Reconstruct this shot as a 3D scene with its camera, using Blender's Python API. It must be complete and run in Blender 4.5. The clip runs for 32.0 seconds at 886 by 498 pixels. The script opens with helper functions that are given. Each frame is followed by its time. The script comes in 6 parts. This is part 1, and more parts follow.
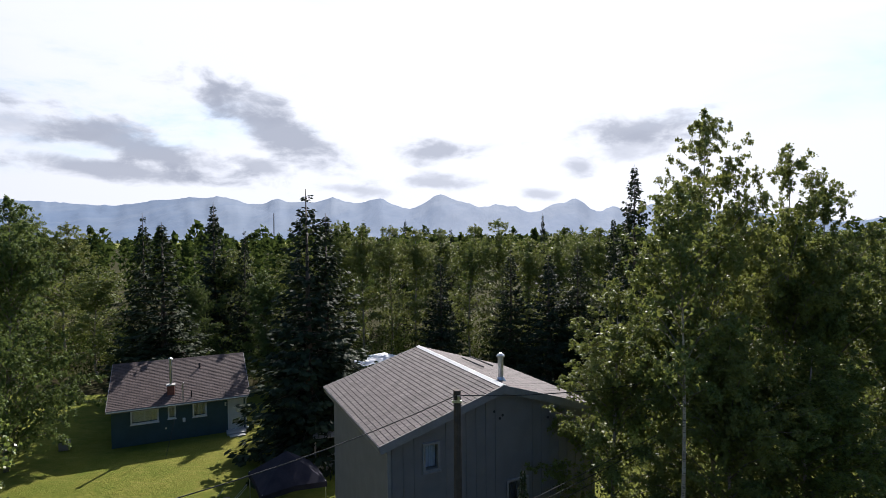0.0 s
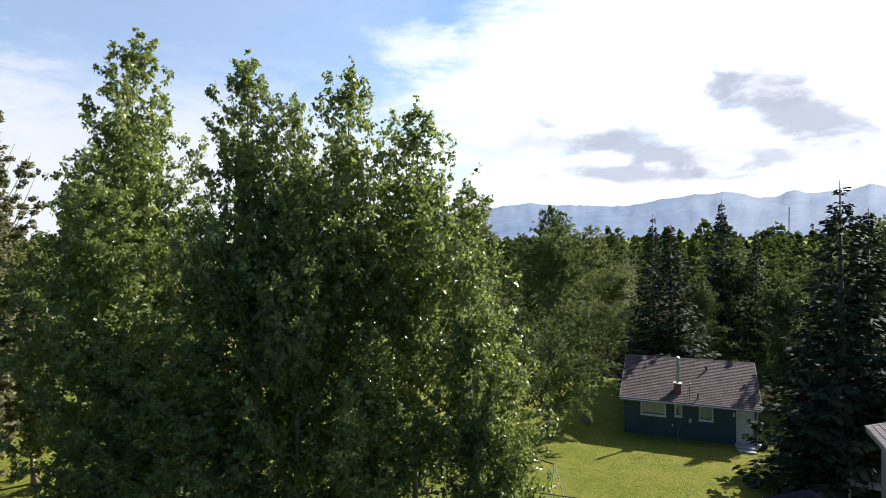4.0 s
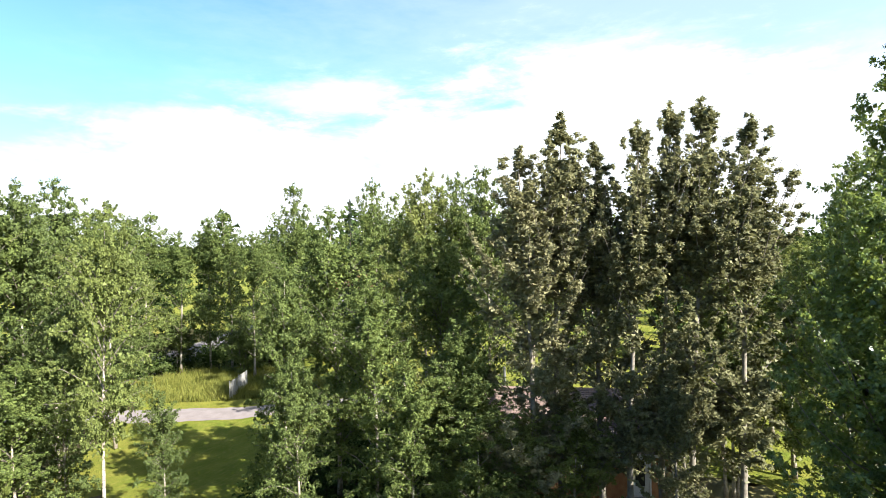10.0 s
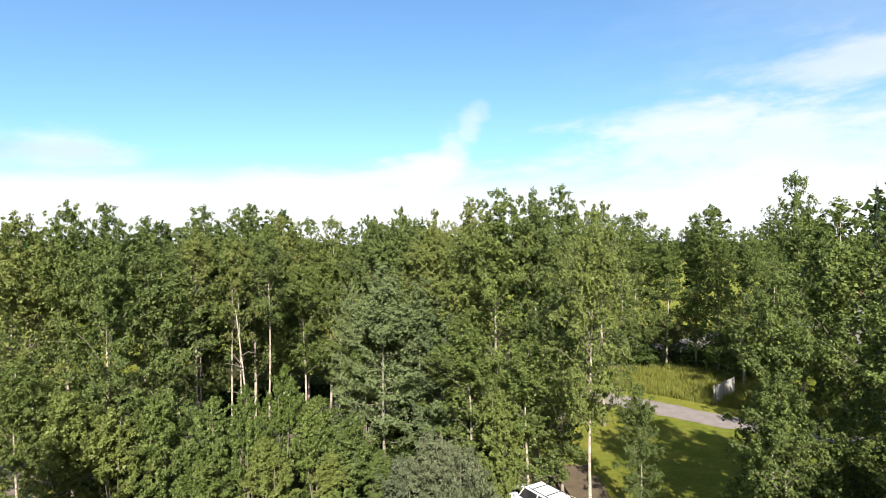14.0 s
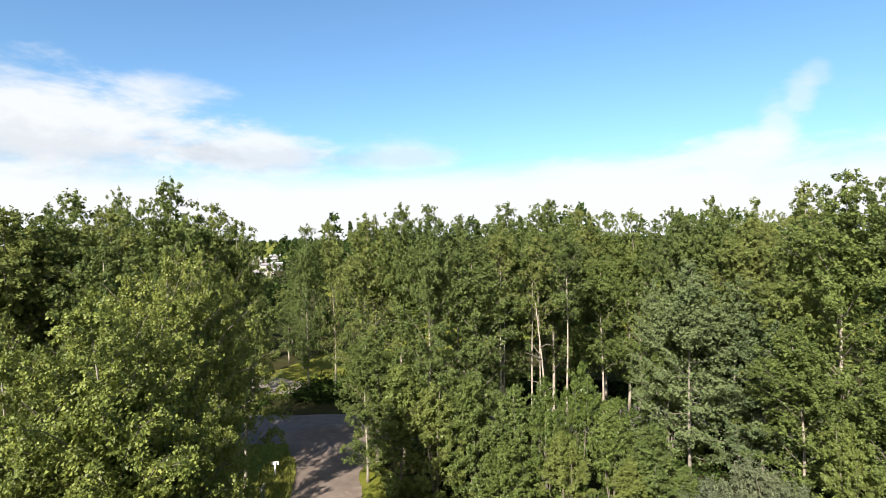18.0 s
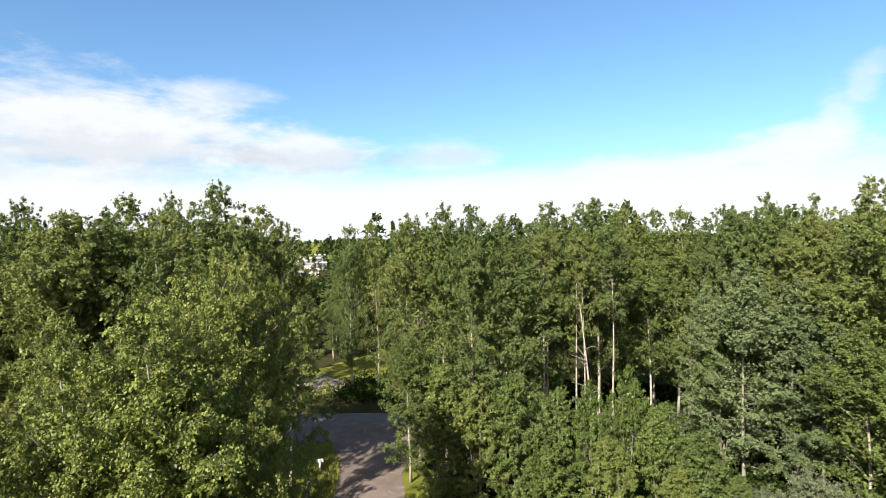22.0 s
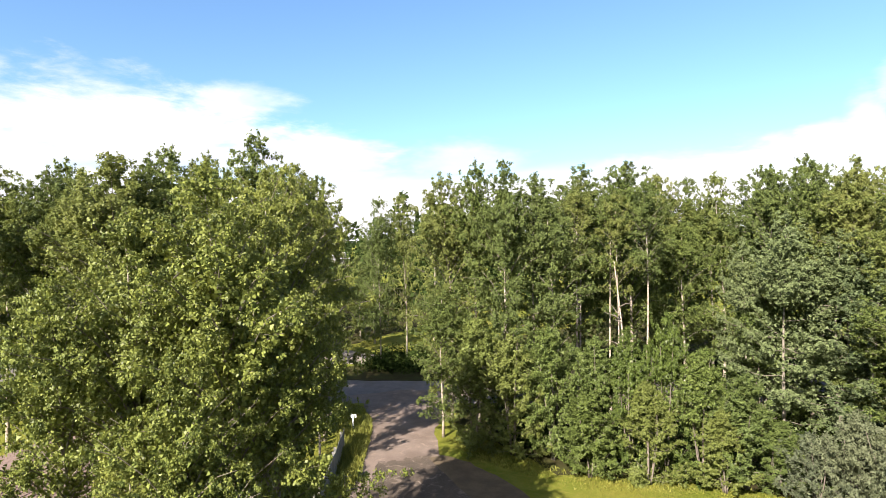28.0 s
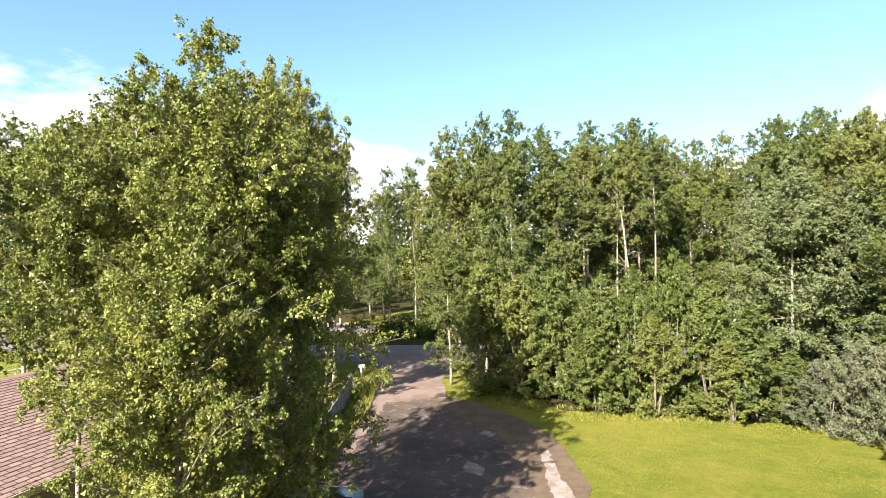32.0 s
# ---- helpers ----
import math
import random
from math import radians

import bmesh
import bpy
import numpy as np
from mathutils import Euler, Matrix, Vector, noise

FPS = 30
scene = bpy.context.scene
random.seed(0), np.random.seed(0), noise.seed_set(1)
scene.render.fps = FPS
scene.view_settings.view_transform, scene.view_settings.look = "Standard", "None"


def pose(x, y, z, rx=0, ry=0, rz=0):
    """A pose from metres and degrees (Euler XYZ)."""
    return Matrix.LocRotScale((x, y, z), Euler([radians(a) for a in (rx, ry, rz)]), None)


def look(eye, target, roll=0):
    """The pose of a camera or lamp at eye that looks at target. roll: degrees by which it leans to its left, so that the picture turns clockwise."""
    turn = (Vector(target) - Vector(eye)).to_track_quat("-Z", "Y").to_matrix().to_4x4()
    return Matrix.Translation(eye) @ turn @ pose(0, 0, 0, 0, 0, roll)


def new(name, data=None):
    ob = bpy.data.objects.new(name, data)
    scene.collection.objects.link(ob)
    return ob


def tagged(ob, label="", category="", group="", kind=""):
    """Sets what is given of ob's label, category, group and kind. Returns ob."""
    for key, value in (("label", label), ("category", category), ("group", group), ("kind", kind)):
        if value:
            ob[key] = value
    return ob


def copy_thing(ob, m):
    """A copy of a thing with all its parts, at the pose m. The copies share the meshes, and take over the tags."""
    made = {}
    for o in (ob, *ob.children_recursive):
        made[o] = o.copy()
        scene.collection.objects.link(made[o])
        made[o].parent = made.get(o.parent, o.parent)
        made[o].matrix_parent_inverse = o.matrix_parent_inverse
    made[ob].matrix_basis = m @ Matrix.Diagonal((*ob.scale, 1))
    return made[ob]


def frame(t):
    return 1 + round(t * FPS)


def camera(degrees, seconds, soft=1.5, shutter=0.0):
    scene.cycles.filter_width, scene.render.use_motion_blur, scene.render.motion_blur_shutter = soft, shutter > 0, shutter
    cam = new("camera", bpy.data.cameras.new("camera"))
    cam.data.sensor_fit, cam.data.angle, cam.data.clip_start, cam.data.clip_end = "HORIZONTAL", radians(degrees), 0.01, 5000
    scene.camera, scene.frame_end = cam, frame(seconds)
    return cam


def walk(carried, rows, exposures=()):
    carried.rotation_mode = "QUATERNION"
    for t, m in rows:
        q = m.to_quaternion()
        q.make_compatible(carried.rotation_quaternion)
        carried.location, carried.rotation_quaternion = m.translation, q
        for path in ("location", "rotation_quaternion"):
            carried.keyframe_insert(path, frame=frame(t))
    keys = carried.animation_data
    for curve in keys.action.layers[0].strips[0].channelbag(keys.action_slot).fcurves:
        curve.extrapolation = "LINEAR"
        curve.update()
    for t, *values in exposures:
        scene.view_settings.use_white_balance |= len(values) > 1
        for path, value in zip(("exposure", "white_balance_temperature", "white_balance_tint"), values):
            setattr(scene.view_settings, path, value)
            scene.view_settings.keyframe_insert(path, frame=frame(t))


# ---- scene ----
cam = camera(77.1, 32.0, soft=0.65)
PATH = [
    (0, (0.094, -0.174, 13.303), (-0.829, 9.781, 13.084), -0.62),
    (0.5, (0.026, -0.133, 13.319), (-2.108, 9.634, 13.1), -0.64),
    (1, (-0.052, -0.117, 13.32), (-3.278, 9.346, 13.11), -0.52),
    (1.5, (-0.121, -0.107, 13.314), (-4.351, 8.953, 13.116), -0.59),
    (2, (-0.181, -0.107, 13.324), (-5.349, 8.451, 13.135), -0.58),
    (2.5, (-0.226, -0.102, 13.349), (-6.287, 7.849, 13.161), -0.62),
    (3, (-0.258, -0.061, 13.389), (-7.094, 7.235, 13.211), -0.60),
    (3.5, (-0.305, 0.015, 13.459), (-7.825, 6.605, 13.294), -0.74),
    (5.5, (-0.469, 0.175, 13.933), (-9.822, 3.708, 13.77), -0.76),
    (6, (-0.521, 0.188, 14.045), (-10.163, 2.835, 13.885), -0.78),
    (6.5, (-0.569, 0.178, 14.126), (-10.415, 1.919, 13.955), -0.86),
    (7, (-0.608, 0.141, 14.194), (-10.573, 0.962, 14.031), -0.92),
    (7.5, (-0.648, 0.096, 14.282), (-10.645, -0.029, 14.09), -1.07),
    (8, (-0.716, 0.06, 14.372), (-10.646, -1.095, 14.167), -1.22),
    (8.5, (-0.825, 0.023, 14.413), (-10.564, -2.236, 14.2), -1.23),
    (9, (-0.963, -0.056, 14.406), (-10.364, -3.46, 14.229), -1.18),
    (9.5, (-1.115, -0.174, 14.394), (-10.083, -4.597, 14.228), -1.24),
    (10, (-1.265, -0.282, 14.387), (-9.708, -5.639, 14.25), -1.22),
    (10.5, (-1.413, -0.345, 14.397), (-9.275, -6.524, 14.276), -1.29),
    (11, (-1.577, -0.37, 14.427), (-8.736, -7.351, 14.316), -1.25),
    (11.5, (-1.773, -0.374, 14.478), (-8.118, -8.103, 14.387), -1.13),
    (12, (-1.968, -0.37, 14.545), (-7.323, -8.815, 14.435), -1.03),
    (12.5, (-2.076, -0.403, 14.581), (-6.491, -9.375, 14.48), -0.92),
    (13, (-2.107, -0.47, 14.589), (-5.655, -9.819, 14.498), -0.83),
    (13.5, (-2.131, -0.528, 14.603), (-4.798, -10.165, 14.511), -0.77),
    (14, (-2.172, -0.561, 14.606), (-3.871, -10.415, 14.515), -0.69),
    (14.5, (-2.213, -0.601, 14.591), (-2.823, -10.582, 14.513), -0.71),
    (15, (-2.22, -0.69, 14.571), (-1.637, -10.672, 14.507), -0.74),
    (15.5, (-2.216, -0.796, 14.556), (-0.441, -10.638, 14.497), -0.73),
    (17.5, (-2.089, -1.069, 14.995), (1.21, -10.507, 14.777), -0.76),
    (18, (-2.085, -1.114, 14.952), (1.362, -10.499, 14.749), -0.84),
    (18.5, (-2.075, -1.145, 14.939), (1.506, -10.48, 14.736), -0.94),
    (19, (-2.083, -1.184, 14.945), (1.617, -10.472, 14.741), -1.00),
    (19.5, (-2.13, -1.246, 14.951), (1.681, -10.49, 14.75), -1.06),
    (20, (-2.177, -1.314, 14.952), (1.734, -10.515, 14.75), -1.07),
    (20.5, (-2.184, -1.356, 14.951), (1.805, -10.524, 14.758), -1.05),
    (21, (-2.161, -1.36, 14.965), (1.889, -10.501, 14.769), -1.06),
    (21.5, (-2.113, -1.331, 14.991), (1.998, -10.445, 14.791), -1.08),
    (22, (-2.028, -1.287, 15.014), (2.118, -10.384, 14.809), -1.09),
    (22.5, (-1.919, -1.229, 15.036), (2.267, -10.308, 14.827), -1.13),
    (23, (-1.803, -1.148, 15.066), (2.408, -10.216, 14.854), -1.17),
    (23.5, (-1.689, -1.047, 15.09), (2.552, -10.1, 14.869), -1.19),
    (24, (-1.59, -0.937, 15.043), (2.669, -9.983, 14.823), -1.25),
    (24.5, (-1.517, -0.852, 14.87), (2.768, -9.885, 14.645), -1.17),
    (25, (-1.465, -0.82, 14.589), (2.852, -9.838, 14.368), -1.20),
    (25.5, (-1.407, -0.827, 14.26), (2.938, -9.831, 14.04), -1.07),
    (27.5, (-1.255, -0.811, 12.45), (3.187, -9.769, 12.293), -1.01),
    (28, (-1.278, -0.828, 12.107), (3.193, -9.771, 11.951), -0.99),
    (28.5, (-1.3, -0.837, 11.764), (3.202, -9.765, 11.604), -1.02),
    (29, (-1.311, -0.831, 11.403), (3.206, -9.751, 11.243), -1.03),
    (29.5, (-1.323, -0.817, 11.01), (3.219, -9.725, 10.859), -1.03),
    (30, (-1.361, -0.801, 10.574), (3.201, -9.699, 10.44), -1.06),
    (30.5, (-1.427, -0.777, 10.099), (3.163, -9.661, 9.987), -1.14),
    (31, (-1.49, -0.748, 9.611), (3.122, -9.62, 9.51), -1.22),
    (31.5, (-1.534, -0.715, 9.125), (3.092, -9.58, 9.045), -1.28),
    (32, (-1.57, -0.676, 8.644), (3.076, -9.531, 8.571), -1.33),
]
EXPOSURES = [(0.0, 1.06, 6100, 15), (3.5, 1.30, 6150, 14), (6.0, 2.08, 6200, 12), (9.0, 2.28, 6150, 11), (11.0, 2.06, 6300, 10), (13.0, 1.76, 6500, 10), (15.5, 1.53, 6500, 10), (18.0, 1.53, 6500, 10), (24.0, 1.58, 6500, 11), (28.0, 1.93, 6700, 15), (32.0, 2.33, 6750, 18)]
walk(cam, [(t, look(eye, target, roll)) for t, eye, target, roll in PATH], EXPOSURES)

# ---- daylight ----
SUN_AZ, SUN_EL = 4.5, 34.3          # degrees to the right of +y, degrees above the horizon
SUN_DIR = Vector((math.sin(radians(SUN_AZ)) * math.cos(radians(SUN_EL)), math.cos(radians(SUN_AZ)) * math.cos(radians(SUN_EL)), math.sin(radians(SUN_EL))))
sun = new("sun", bpy.data.lights.new("sun", "SUN"))
sun.data.energy, sun.data.angle, sun.data.color = 5.0, radians(0.55), (1.0, 0.93, 0.82)
sun.matrix_world = look(SUN_DIR * 50, (0, 0, 0))

world = bpy.data.worlds.new("sky")
scene.world = world
world.use_nodes = True


class Graph:
    """Short hand for laying nodes in a tree."""

    def __init__(self, tree):
        self.tree = tree
        tree.nodes.clear()

    def node(self, kind, *wires, **settings):
        n = self.tree.nodes.new("ShaderNode" + kind)
        if "operation" in settings:
            n.operation = settings["operation"]
            if "use_clamp" in settings:
                n.use_clamp = settings["use_clamp"]
        if "data_type" in settings:
            n.data_type, n.blend_type = settings["data_type"], settings["blend_type"]
        if "interpolation_type" in settings:
            n.interpolation_type = settings["interpolation_type"]
        for slot, value in wires:
            if value is None:
                continue
            if isinstance(value, bpy.types.NodeSocket):
                self.tree.links.new(value, n.inputs[slot])
            else:
                n.inputs[slot].default_value = value
        return n

    def math(self, op, a, b=None, c=None, clamp=False):
        return self.node("Math", (0, a), (1, b), (2, c), operation=op, use_clamp=clamp).outputs[0]

    def dot(self, a, b):
        return self.node("VectorMath", (0, a), (1, b), operation="DOT_PRODUCT").outputs["Value"]

    def noise(self, vec, scale, detail=4.0, rough=0.55, distort=0.0):
        return self.node("TexNoise", ("Vector", vec), ("Scale", scale), ("Detail", detail), ("Roughness", rough), ("Distortion", distort)).outputs["Fac"]

    def ramp(self, fac, lo, hi, to_lo=0.0, to_hi=1.0, smooth=True):
        return self.node("MapRange", ("Value", fac), ("From Min", lo), ("From Max", hi), ("To Min", to_lo), ("To Max", to_hi),
                         interpolation_type="SMOOTHSTEP" if smooth else "LINEAR").outputs["Result"]

    def mix(self, fac, a, b, blend="MIX"):
        n = self.node("Mix", data_type="RGBA", blend_type=blend)
        for slot, value in (("Factor", fac), ("A", a), ("B", b)):
            sock = next(s for s in n.inputs if s.name == slot and s.type == ("VALUE" if slot == "Factor" else "RGBA"))
            if isinstance(value, bpy.types.NodeSocket):
                self.tree.links.new(value, sock)
            else:
                sock.default_value = value if slot == "Factor" else (*value[:3], 1.0)
        return next(s for s in n.outputs if s.type == "RGBA")


def sky_axes(az, el, wide, high, tilt):
    """Two vectors whose dot products with a direction run from -1 to 1 over a cloud's width and height."""
    a, e, k = radians(az), radians(el), radians(tilt)
    across = Vector((math.cos(a), -math.sin(a), 0))
    up = Vector((-math.sin(a) * math.sin(e), -math.cos(a) * math.sin(e), math.cos(e)))
    return (across * math.cos(k) + up * math.sin(k)) / math.sin(radians(wide)), (up * math.cos(k) - across * math.sin(k)) / math.sin(radians(high))


g = Graph(world.node_tree)
way = g.node("TexCoord").outputs["Generated"]
z = g.node("SeparateXYZ", ("Vector", way)).outputs["Z"]
nishita = g.node("TexSky")
nishita.sky_type, nishita.sun_disc = "NISHITA", False
nishita.sun_elevation, nishita.sun_rotation, nishita.altitude = radians(SUN_EL), radians(SUN_AZ), 60.0
nishita.air_density, nishita.dust_density, nishita.ozone_density = 1.0, 1.2, 1.6
sky = nishita.outputs["Color"]
sky = g.mix(1.0, sky, (0.93, 1.25, 1.44), "MULTIPLY")
# stretched, wispy vapour: flatter than wide
flat = g.node("VectorMath", (0, way), (1, (1.0, 1.0, 3.2)), operation="MULTIPLY").outputs["Vector"]
wisp = g.noise(flat, 2.6, 7.0, 0.6, 0.6)
puff = g.noise(flat, 6.0, 8.0, 0.62, 0.3)
fine = g.noise(flat, 17.0, 6.0, 0.6, 0.2)
rough_edge = g.math("ADD", g.math("MULTIPLY", g.math("SUBTRACT", puff, 0.5), 1.7), g.math("MULTIPLY", g.math("SUBTRACT", fine, 0.5), 0.8))
near_sun = g.dot(way, tuple(SUN_DIR))
glow = g.ramp(near_sun, 0.45, 0.93)
haze = g.ramp(z, 0.20, 0.0)
band = g.math("MULTIPLY_ADD", wisp, 0.9, g.math("MULTIPLY_ADD", haze, 1.25, g.math("MULTIPLY", glow, 0.85)))
veil = g.ramp(band, 0.75, 1.35)
lit = g.ramp(near_sun, 0.1, 0.95, 1.0, 1.45)
white = g.mix(1.0, (6.8, 6.95, 7.1), g.node("CombineColor", (0, lit), (1, lit), (2, lit)).outputs[0], "MULTIPLY")
col = g.mix(veil, sky, white)
# clouds: azimuth, elevation, half width, half height in degrees, and how dense they are
WHITE_CLOUDS = [(122, 10.0, 17, 5.0, 0.95), (140, 8.6, 9, 2.8, 0.85), (133, 13.5, 6, 1.8, 0.5), (156, 8.4, 7, 2.0, 0.55), (178, 5.5, 12, 2.6, 0.8), (-171.5, 8.2, 2.8, 1.5, 0.65), (-169.0, 9.6, 1.7, 2.0, 0.55), (-167.4, 11.6, 1.2, 2.0, 0.42), (-166.2, 13.4, 1.0, 1.2, 0.25), (-173, 7.0, 6, 2.2, 0.7), (-146, 11.5, 11, 1.8, 0.5), (-133, 14.5, 9, 2.4, 0.55),
                (-140, 8, 22, 4.5, 0.7), (-108, 7.5, 24, 10.5, 0.95), (-106, 15, 14, 6, 0.45), (-78, 4, 42, 12.5, 1.0), (-46, 14, 13, 11, 0.9), (-56, 19, 5, 2.5, 0.6), (-30, 18, 21, 10, 0.95), (-90, 22, 58, 20, 0.30), (-33, 20, 10, 9, 0.9), (-4, 22, 27, 16, 0.9)]
GREY_CLOUDS = [(124, 8.2, 16, 2.2, 0.34), (142, 8.0, 9, 1.5, 0.30), (155, 8.2, 7, 1.2, 0.22), (-33.5, 8.3, 10.5, 1.7, 0.85, -14), (-36, 6.3, 9.5, 1.0, 0.8, -3), (-22, 10.6, 9, 2.4, 0.85, -27), (-24.5, 12.8, 4.0, 1.8, 0.55, -10), (-43, 9.6, 6, 1.6, 0.45),
               (-23.5, 7.0, 3, 1.0, 0.7, -12), (-6, 8.8, 4.8, 1.2, 0.75), (-5.8, 5.6, 3.8, 0.9, 0.6), (14.2, 10.0, 7, 1.5, 0.75, 4), (13.2, 8.6, 4.2, 1.6, 0.45), (8.6, 6.7, 1.8, 1.0, 0.6), (4.4, 4.3, 2.6, 0.7, 0.55, -8), (-14, 4.8, 4.5, 0.7, 0.55, -6)]


# layered streaks for the grey clouds
streak = g.noise(g.node("VectorMath", (0, way), (1, (1.0, 1.0, 2.2)), operation="MULTIPLY").outputs["Vector"], 13.0, 7.0, 0.58, 0.25)
streaks = g.math("MULTIPLY", g.math("SUBTRACT", streak, 0.5), 2.6)


soft_edge = g.math("MULTIPLY", rough_edge, 0.35)


def cloud_mask(edges, az, el, wide, high, dense, tilt=0.0):
    across, up = sky_axes(az, el, wide, high, tilt)
    c = Vector((math.sin(radians(az)) * math.cos(radians(el)), math.cos(radians(az)) * math.cos(radians(el)), math.sin(radians(el))))
    u, v = g.dot(way, tuple(across)), g.math("SUBTRACT", g.dot(way, tuple(up)), up.dot(c))
    u = g.math("SUBTRACT", u, across.dot(c))
    far = g.math("SQRT", g.math("ADD", g.math("MULTIPLY", u, u), g.math("MULTIPLY", v, v)))
    return g.ramp(g.math("ADD", far, edges), 1.2, 0.3, 0.0, dense)


for row in WHITE_CLOUDS:
    col = g.mix(cloud_mask(soft_edge if row[2] > 40 else rough_edge, *row), col, white)
for row in GREY_CLOUDS:
    col = g.mix(cloud_mask(streaks, *row), col, (3.9, 4.2, 4.8))
back = g.node("Background", ("Color", col), ("Strength", 0.05))
g.node("OutputWorld", ("Surface", back.outputs[0]))
# ---- materials ----
def material(name, build):
    m = bpy.data.materials.new(name)
    m.use_nodes = True
    q = Graph(m.node_tree)
    shader = build(q)
    q.node("OutputMaterial", ("Surface", shader))
    return m


def principled(q, color, rough=0.8, metal=0.0, bump=None, strength=0.3, distance=0.02, spec=0.5):
    n = q.node("BsdfPrincipled", ("Base Color", color if isinstance(color, bpy.types.NodeSocket) else (*color, 1.0)), ("Roughness", rough), ("Metallic", metal), ("Specular IOR Level", spec))
    if bump is not None:
        b = q.node("Bump", ("Height", bump), ("Strength", strength), ("Distance", distance))
        q.tree.links.new(b.outputs["Normal"], n.inputs["Normal"])
    return n.outputs[0]


def where(q):
    return q.node("TexCoord").outputs["Object"]


def place(q):
    return q.node("NewGeometry").outputs["Position"]


def speckled(name, a, b, scale=3.0, fine=40.0, rough=0.8, metal=0.0, bump=0.25, spec=0.4, per_object=0.0, per_piece=0.0):
    """Two tones in soft patches with a fine grain, and a little relief."""
    def build(q):
        p = where(q)
        big, small = q.noise(p, scale, 5.0, 0.6), q.noise(p, fine, 3.0, 0.6)
        col = q.mix(q.ramp(big, 0.3, 0.7), a, b)
        col = q.mix(q.ramp(small, 0.25, 0.75, 0.0, 0.35), col, tuple(0.62 * v for v in a))
        if per_object:
            rnd = q.node("ObjectInfo").outputs["Random"]
            col = q.mix(q.ramp(rnd, 0, 1, 0, per_object, False), col, tuple(0.45 * v for v in b))
        if per_piece:
            rnd = q.node("NewGeometry").outputs["Random Per Island"]
            col = q.mix(q.ramp(rnd, 0, 1, 0, per_piece, False), col, tuple(0.5 * v for v in a))
        return principled(q, col, rough, metal, small, bump, 0.01, spec)
    return material(name, build)


def leaf_material(name, dark, light, yellow, rough=0.5, shine=0.26, spec=0.22):
    """Leaves: each its own tone, gloss on the upper side, light shining through; every tree a little different."""
    def build(q):
        rnd = q.node("NewGeometry").outputs["Random Per Island"]
        tree = q.node("ObjectInfo").outputs["Random"]
        patch = q.noise(where(q), 0.9, 3.0, 0.6)
        col = q.mix(q.ramp(patch, 0.3, 0.72), dark, light)
        col = q.mix(q.ramp(rnd, 0.30, 1.0, 0.0, 0.95, False), col, tuple(1.20 * v for v in light))
        col = q.mix(q.ramp(rnd, 0.0, 0.4, 0.75, 0.0, False), col, tuple(0.35 * v for v in dark))
        col = q.mix(q.ramp(rnd, 0.85, 1.0, 0.0, 0.22), col, yellow)
        col = q.mix(q.ramp(tree, 0.0, 0.45, 0.42, 0.0, False), col, yellow)
        col = q.mix(q.ramp(tree, 0.5, 1.0, 0.0, 0.42, False), col, tuple(0.6 * v + w for v, w in zip(light, (0.0, 0.004, 0.012))))
        top = principled(q, col, rough, spec=spec) if spec else q.node("BsdfDiffuse", ("Color", col)).outputs[0]
        thin = q.node("BsdfTranslucent", ("Color", q.mix(1.0, q.mix(0.5, col, yellow), (1.25, 1.3, 1.0), "MULTIPLY")))
        return q.node("MixShader", ("Fac", shine), (1, top), (2, thin.outputs[0])).outputs[0]
    return material(name, build)


LEAF_BIRCH = leaf_material("birch leaves", (0.052, 0.079, 0.023), (0.118, 0.151, 0.042), (0.193, 0.194, 0.060), 0.5, 0.31, 0.1)
# birch leaves again, lighter: a sunlit look put into the tones
LEAF_NEAR = leaf_material("birch leaves in sunlit tones", (0.064, 0.092, 0.022), (0.149, 0.175, 0.041), (0.229, 0.231, 0.055), 0.45, 0.24, 0.16)
LEAF_POPLAR = leaf_material("poplar leaves", (0.067, 0.105, 0.029), (0.132, 0.175, 0.049), (0.206, 0.230, 0.058), 0.34, 0.45, 0.45)
LEAF_OLIVE = leaf_material("dull poplar leaves", (0.093, 0.100, 0.045), (0.173, 0.172, 0.086), (0.234, 0.213, 0.119), 0.5, 0.3, 0.12)
LEAF_ASPEN = leaf_material("grey green leaves", (0.065, 0.094, 0.041), (0.122, 0.158, 0.067), (0.156, 0.180, 0.081), 0.5, 0.24, 0.12)
LEAF_WILLOW = leaf_material("pale willow leaves", (0.068, 0.085, 0.044), (0.108, 0.125, 0.072), (0.135, 0.147, 0.082), 0.55, 0.22, 0.15)
LEAF_BUSH = leaf_material("alder leaves", (0.047, 0.072, 0.016), (0.105, 0.139, 0.037), (0.172, 0.178, 0.049), 0.45, 0.24, 0.16)
LEAF_YOUNG = leaf_material("young alder leaves", (0.046, 0.075, 0.014), (0.099, 0.137, 0.025), (0.154, 0.172, 0.040), 0.44, 0.28, 0.28)
# birch leaves again, darker: a shaded look put into the tones
LEAF_BROAD = leaf_material("birch leaves in shaded tones", (0.047, 0.077, 0.023), (0.096, 0.135, 0.041), (0.151, 0.172, 0.058), 0.55, 0.28, 0.08)
NEEDLES = leaf_material("spruce needles", (0.016, 0.026, 0.013), (0.029, 0.042, 0.019), (0.048, 0.056, 0.024), 0.75, 0.08, 0.08)


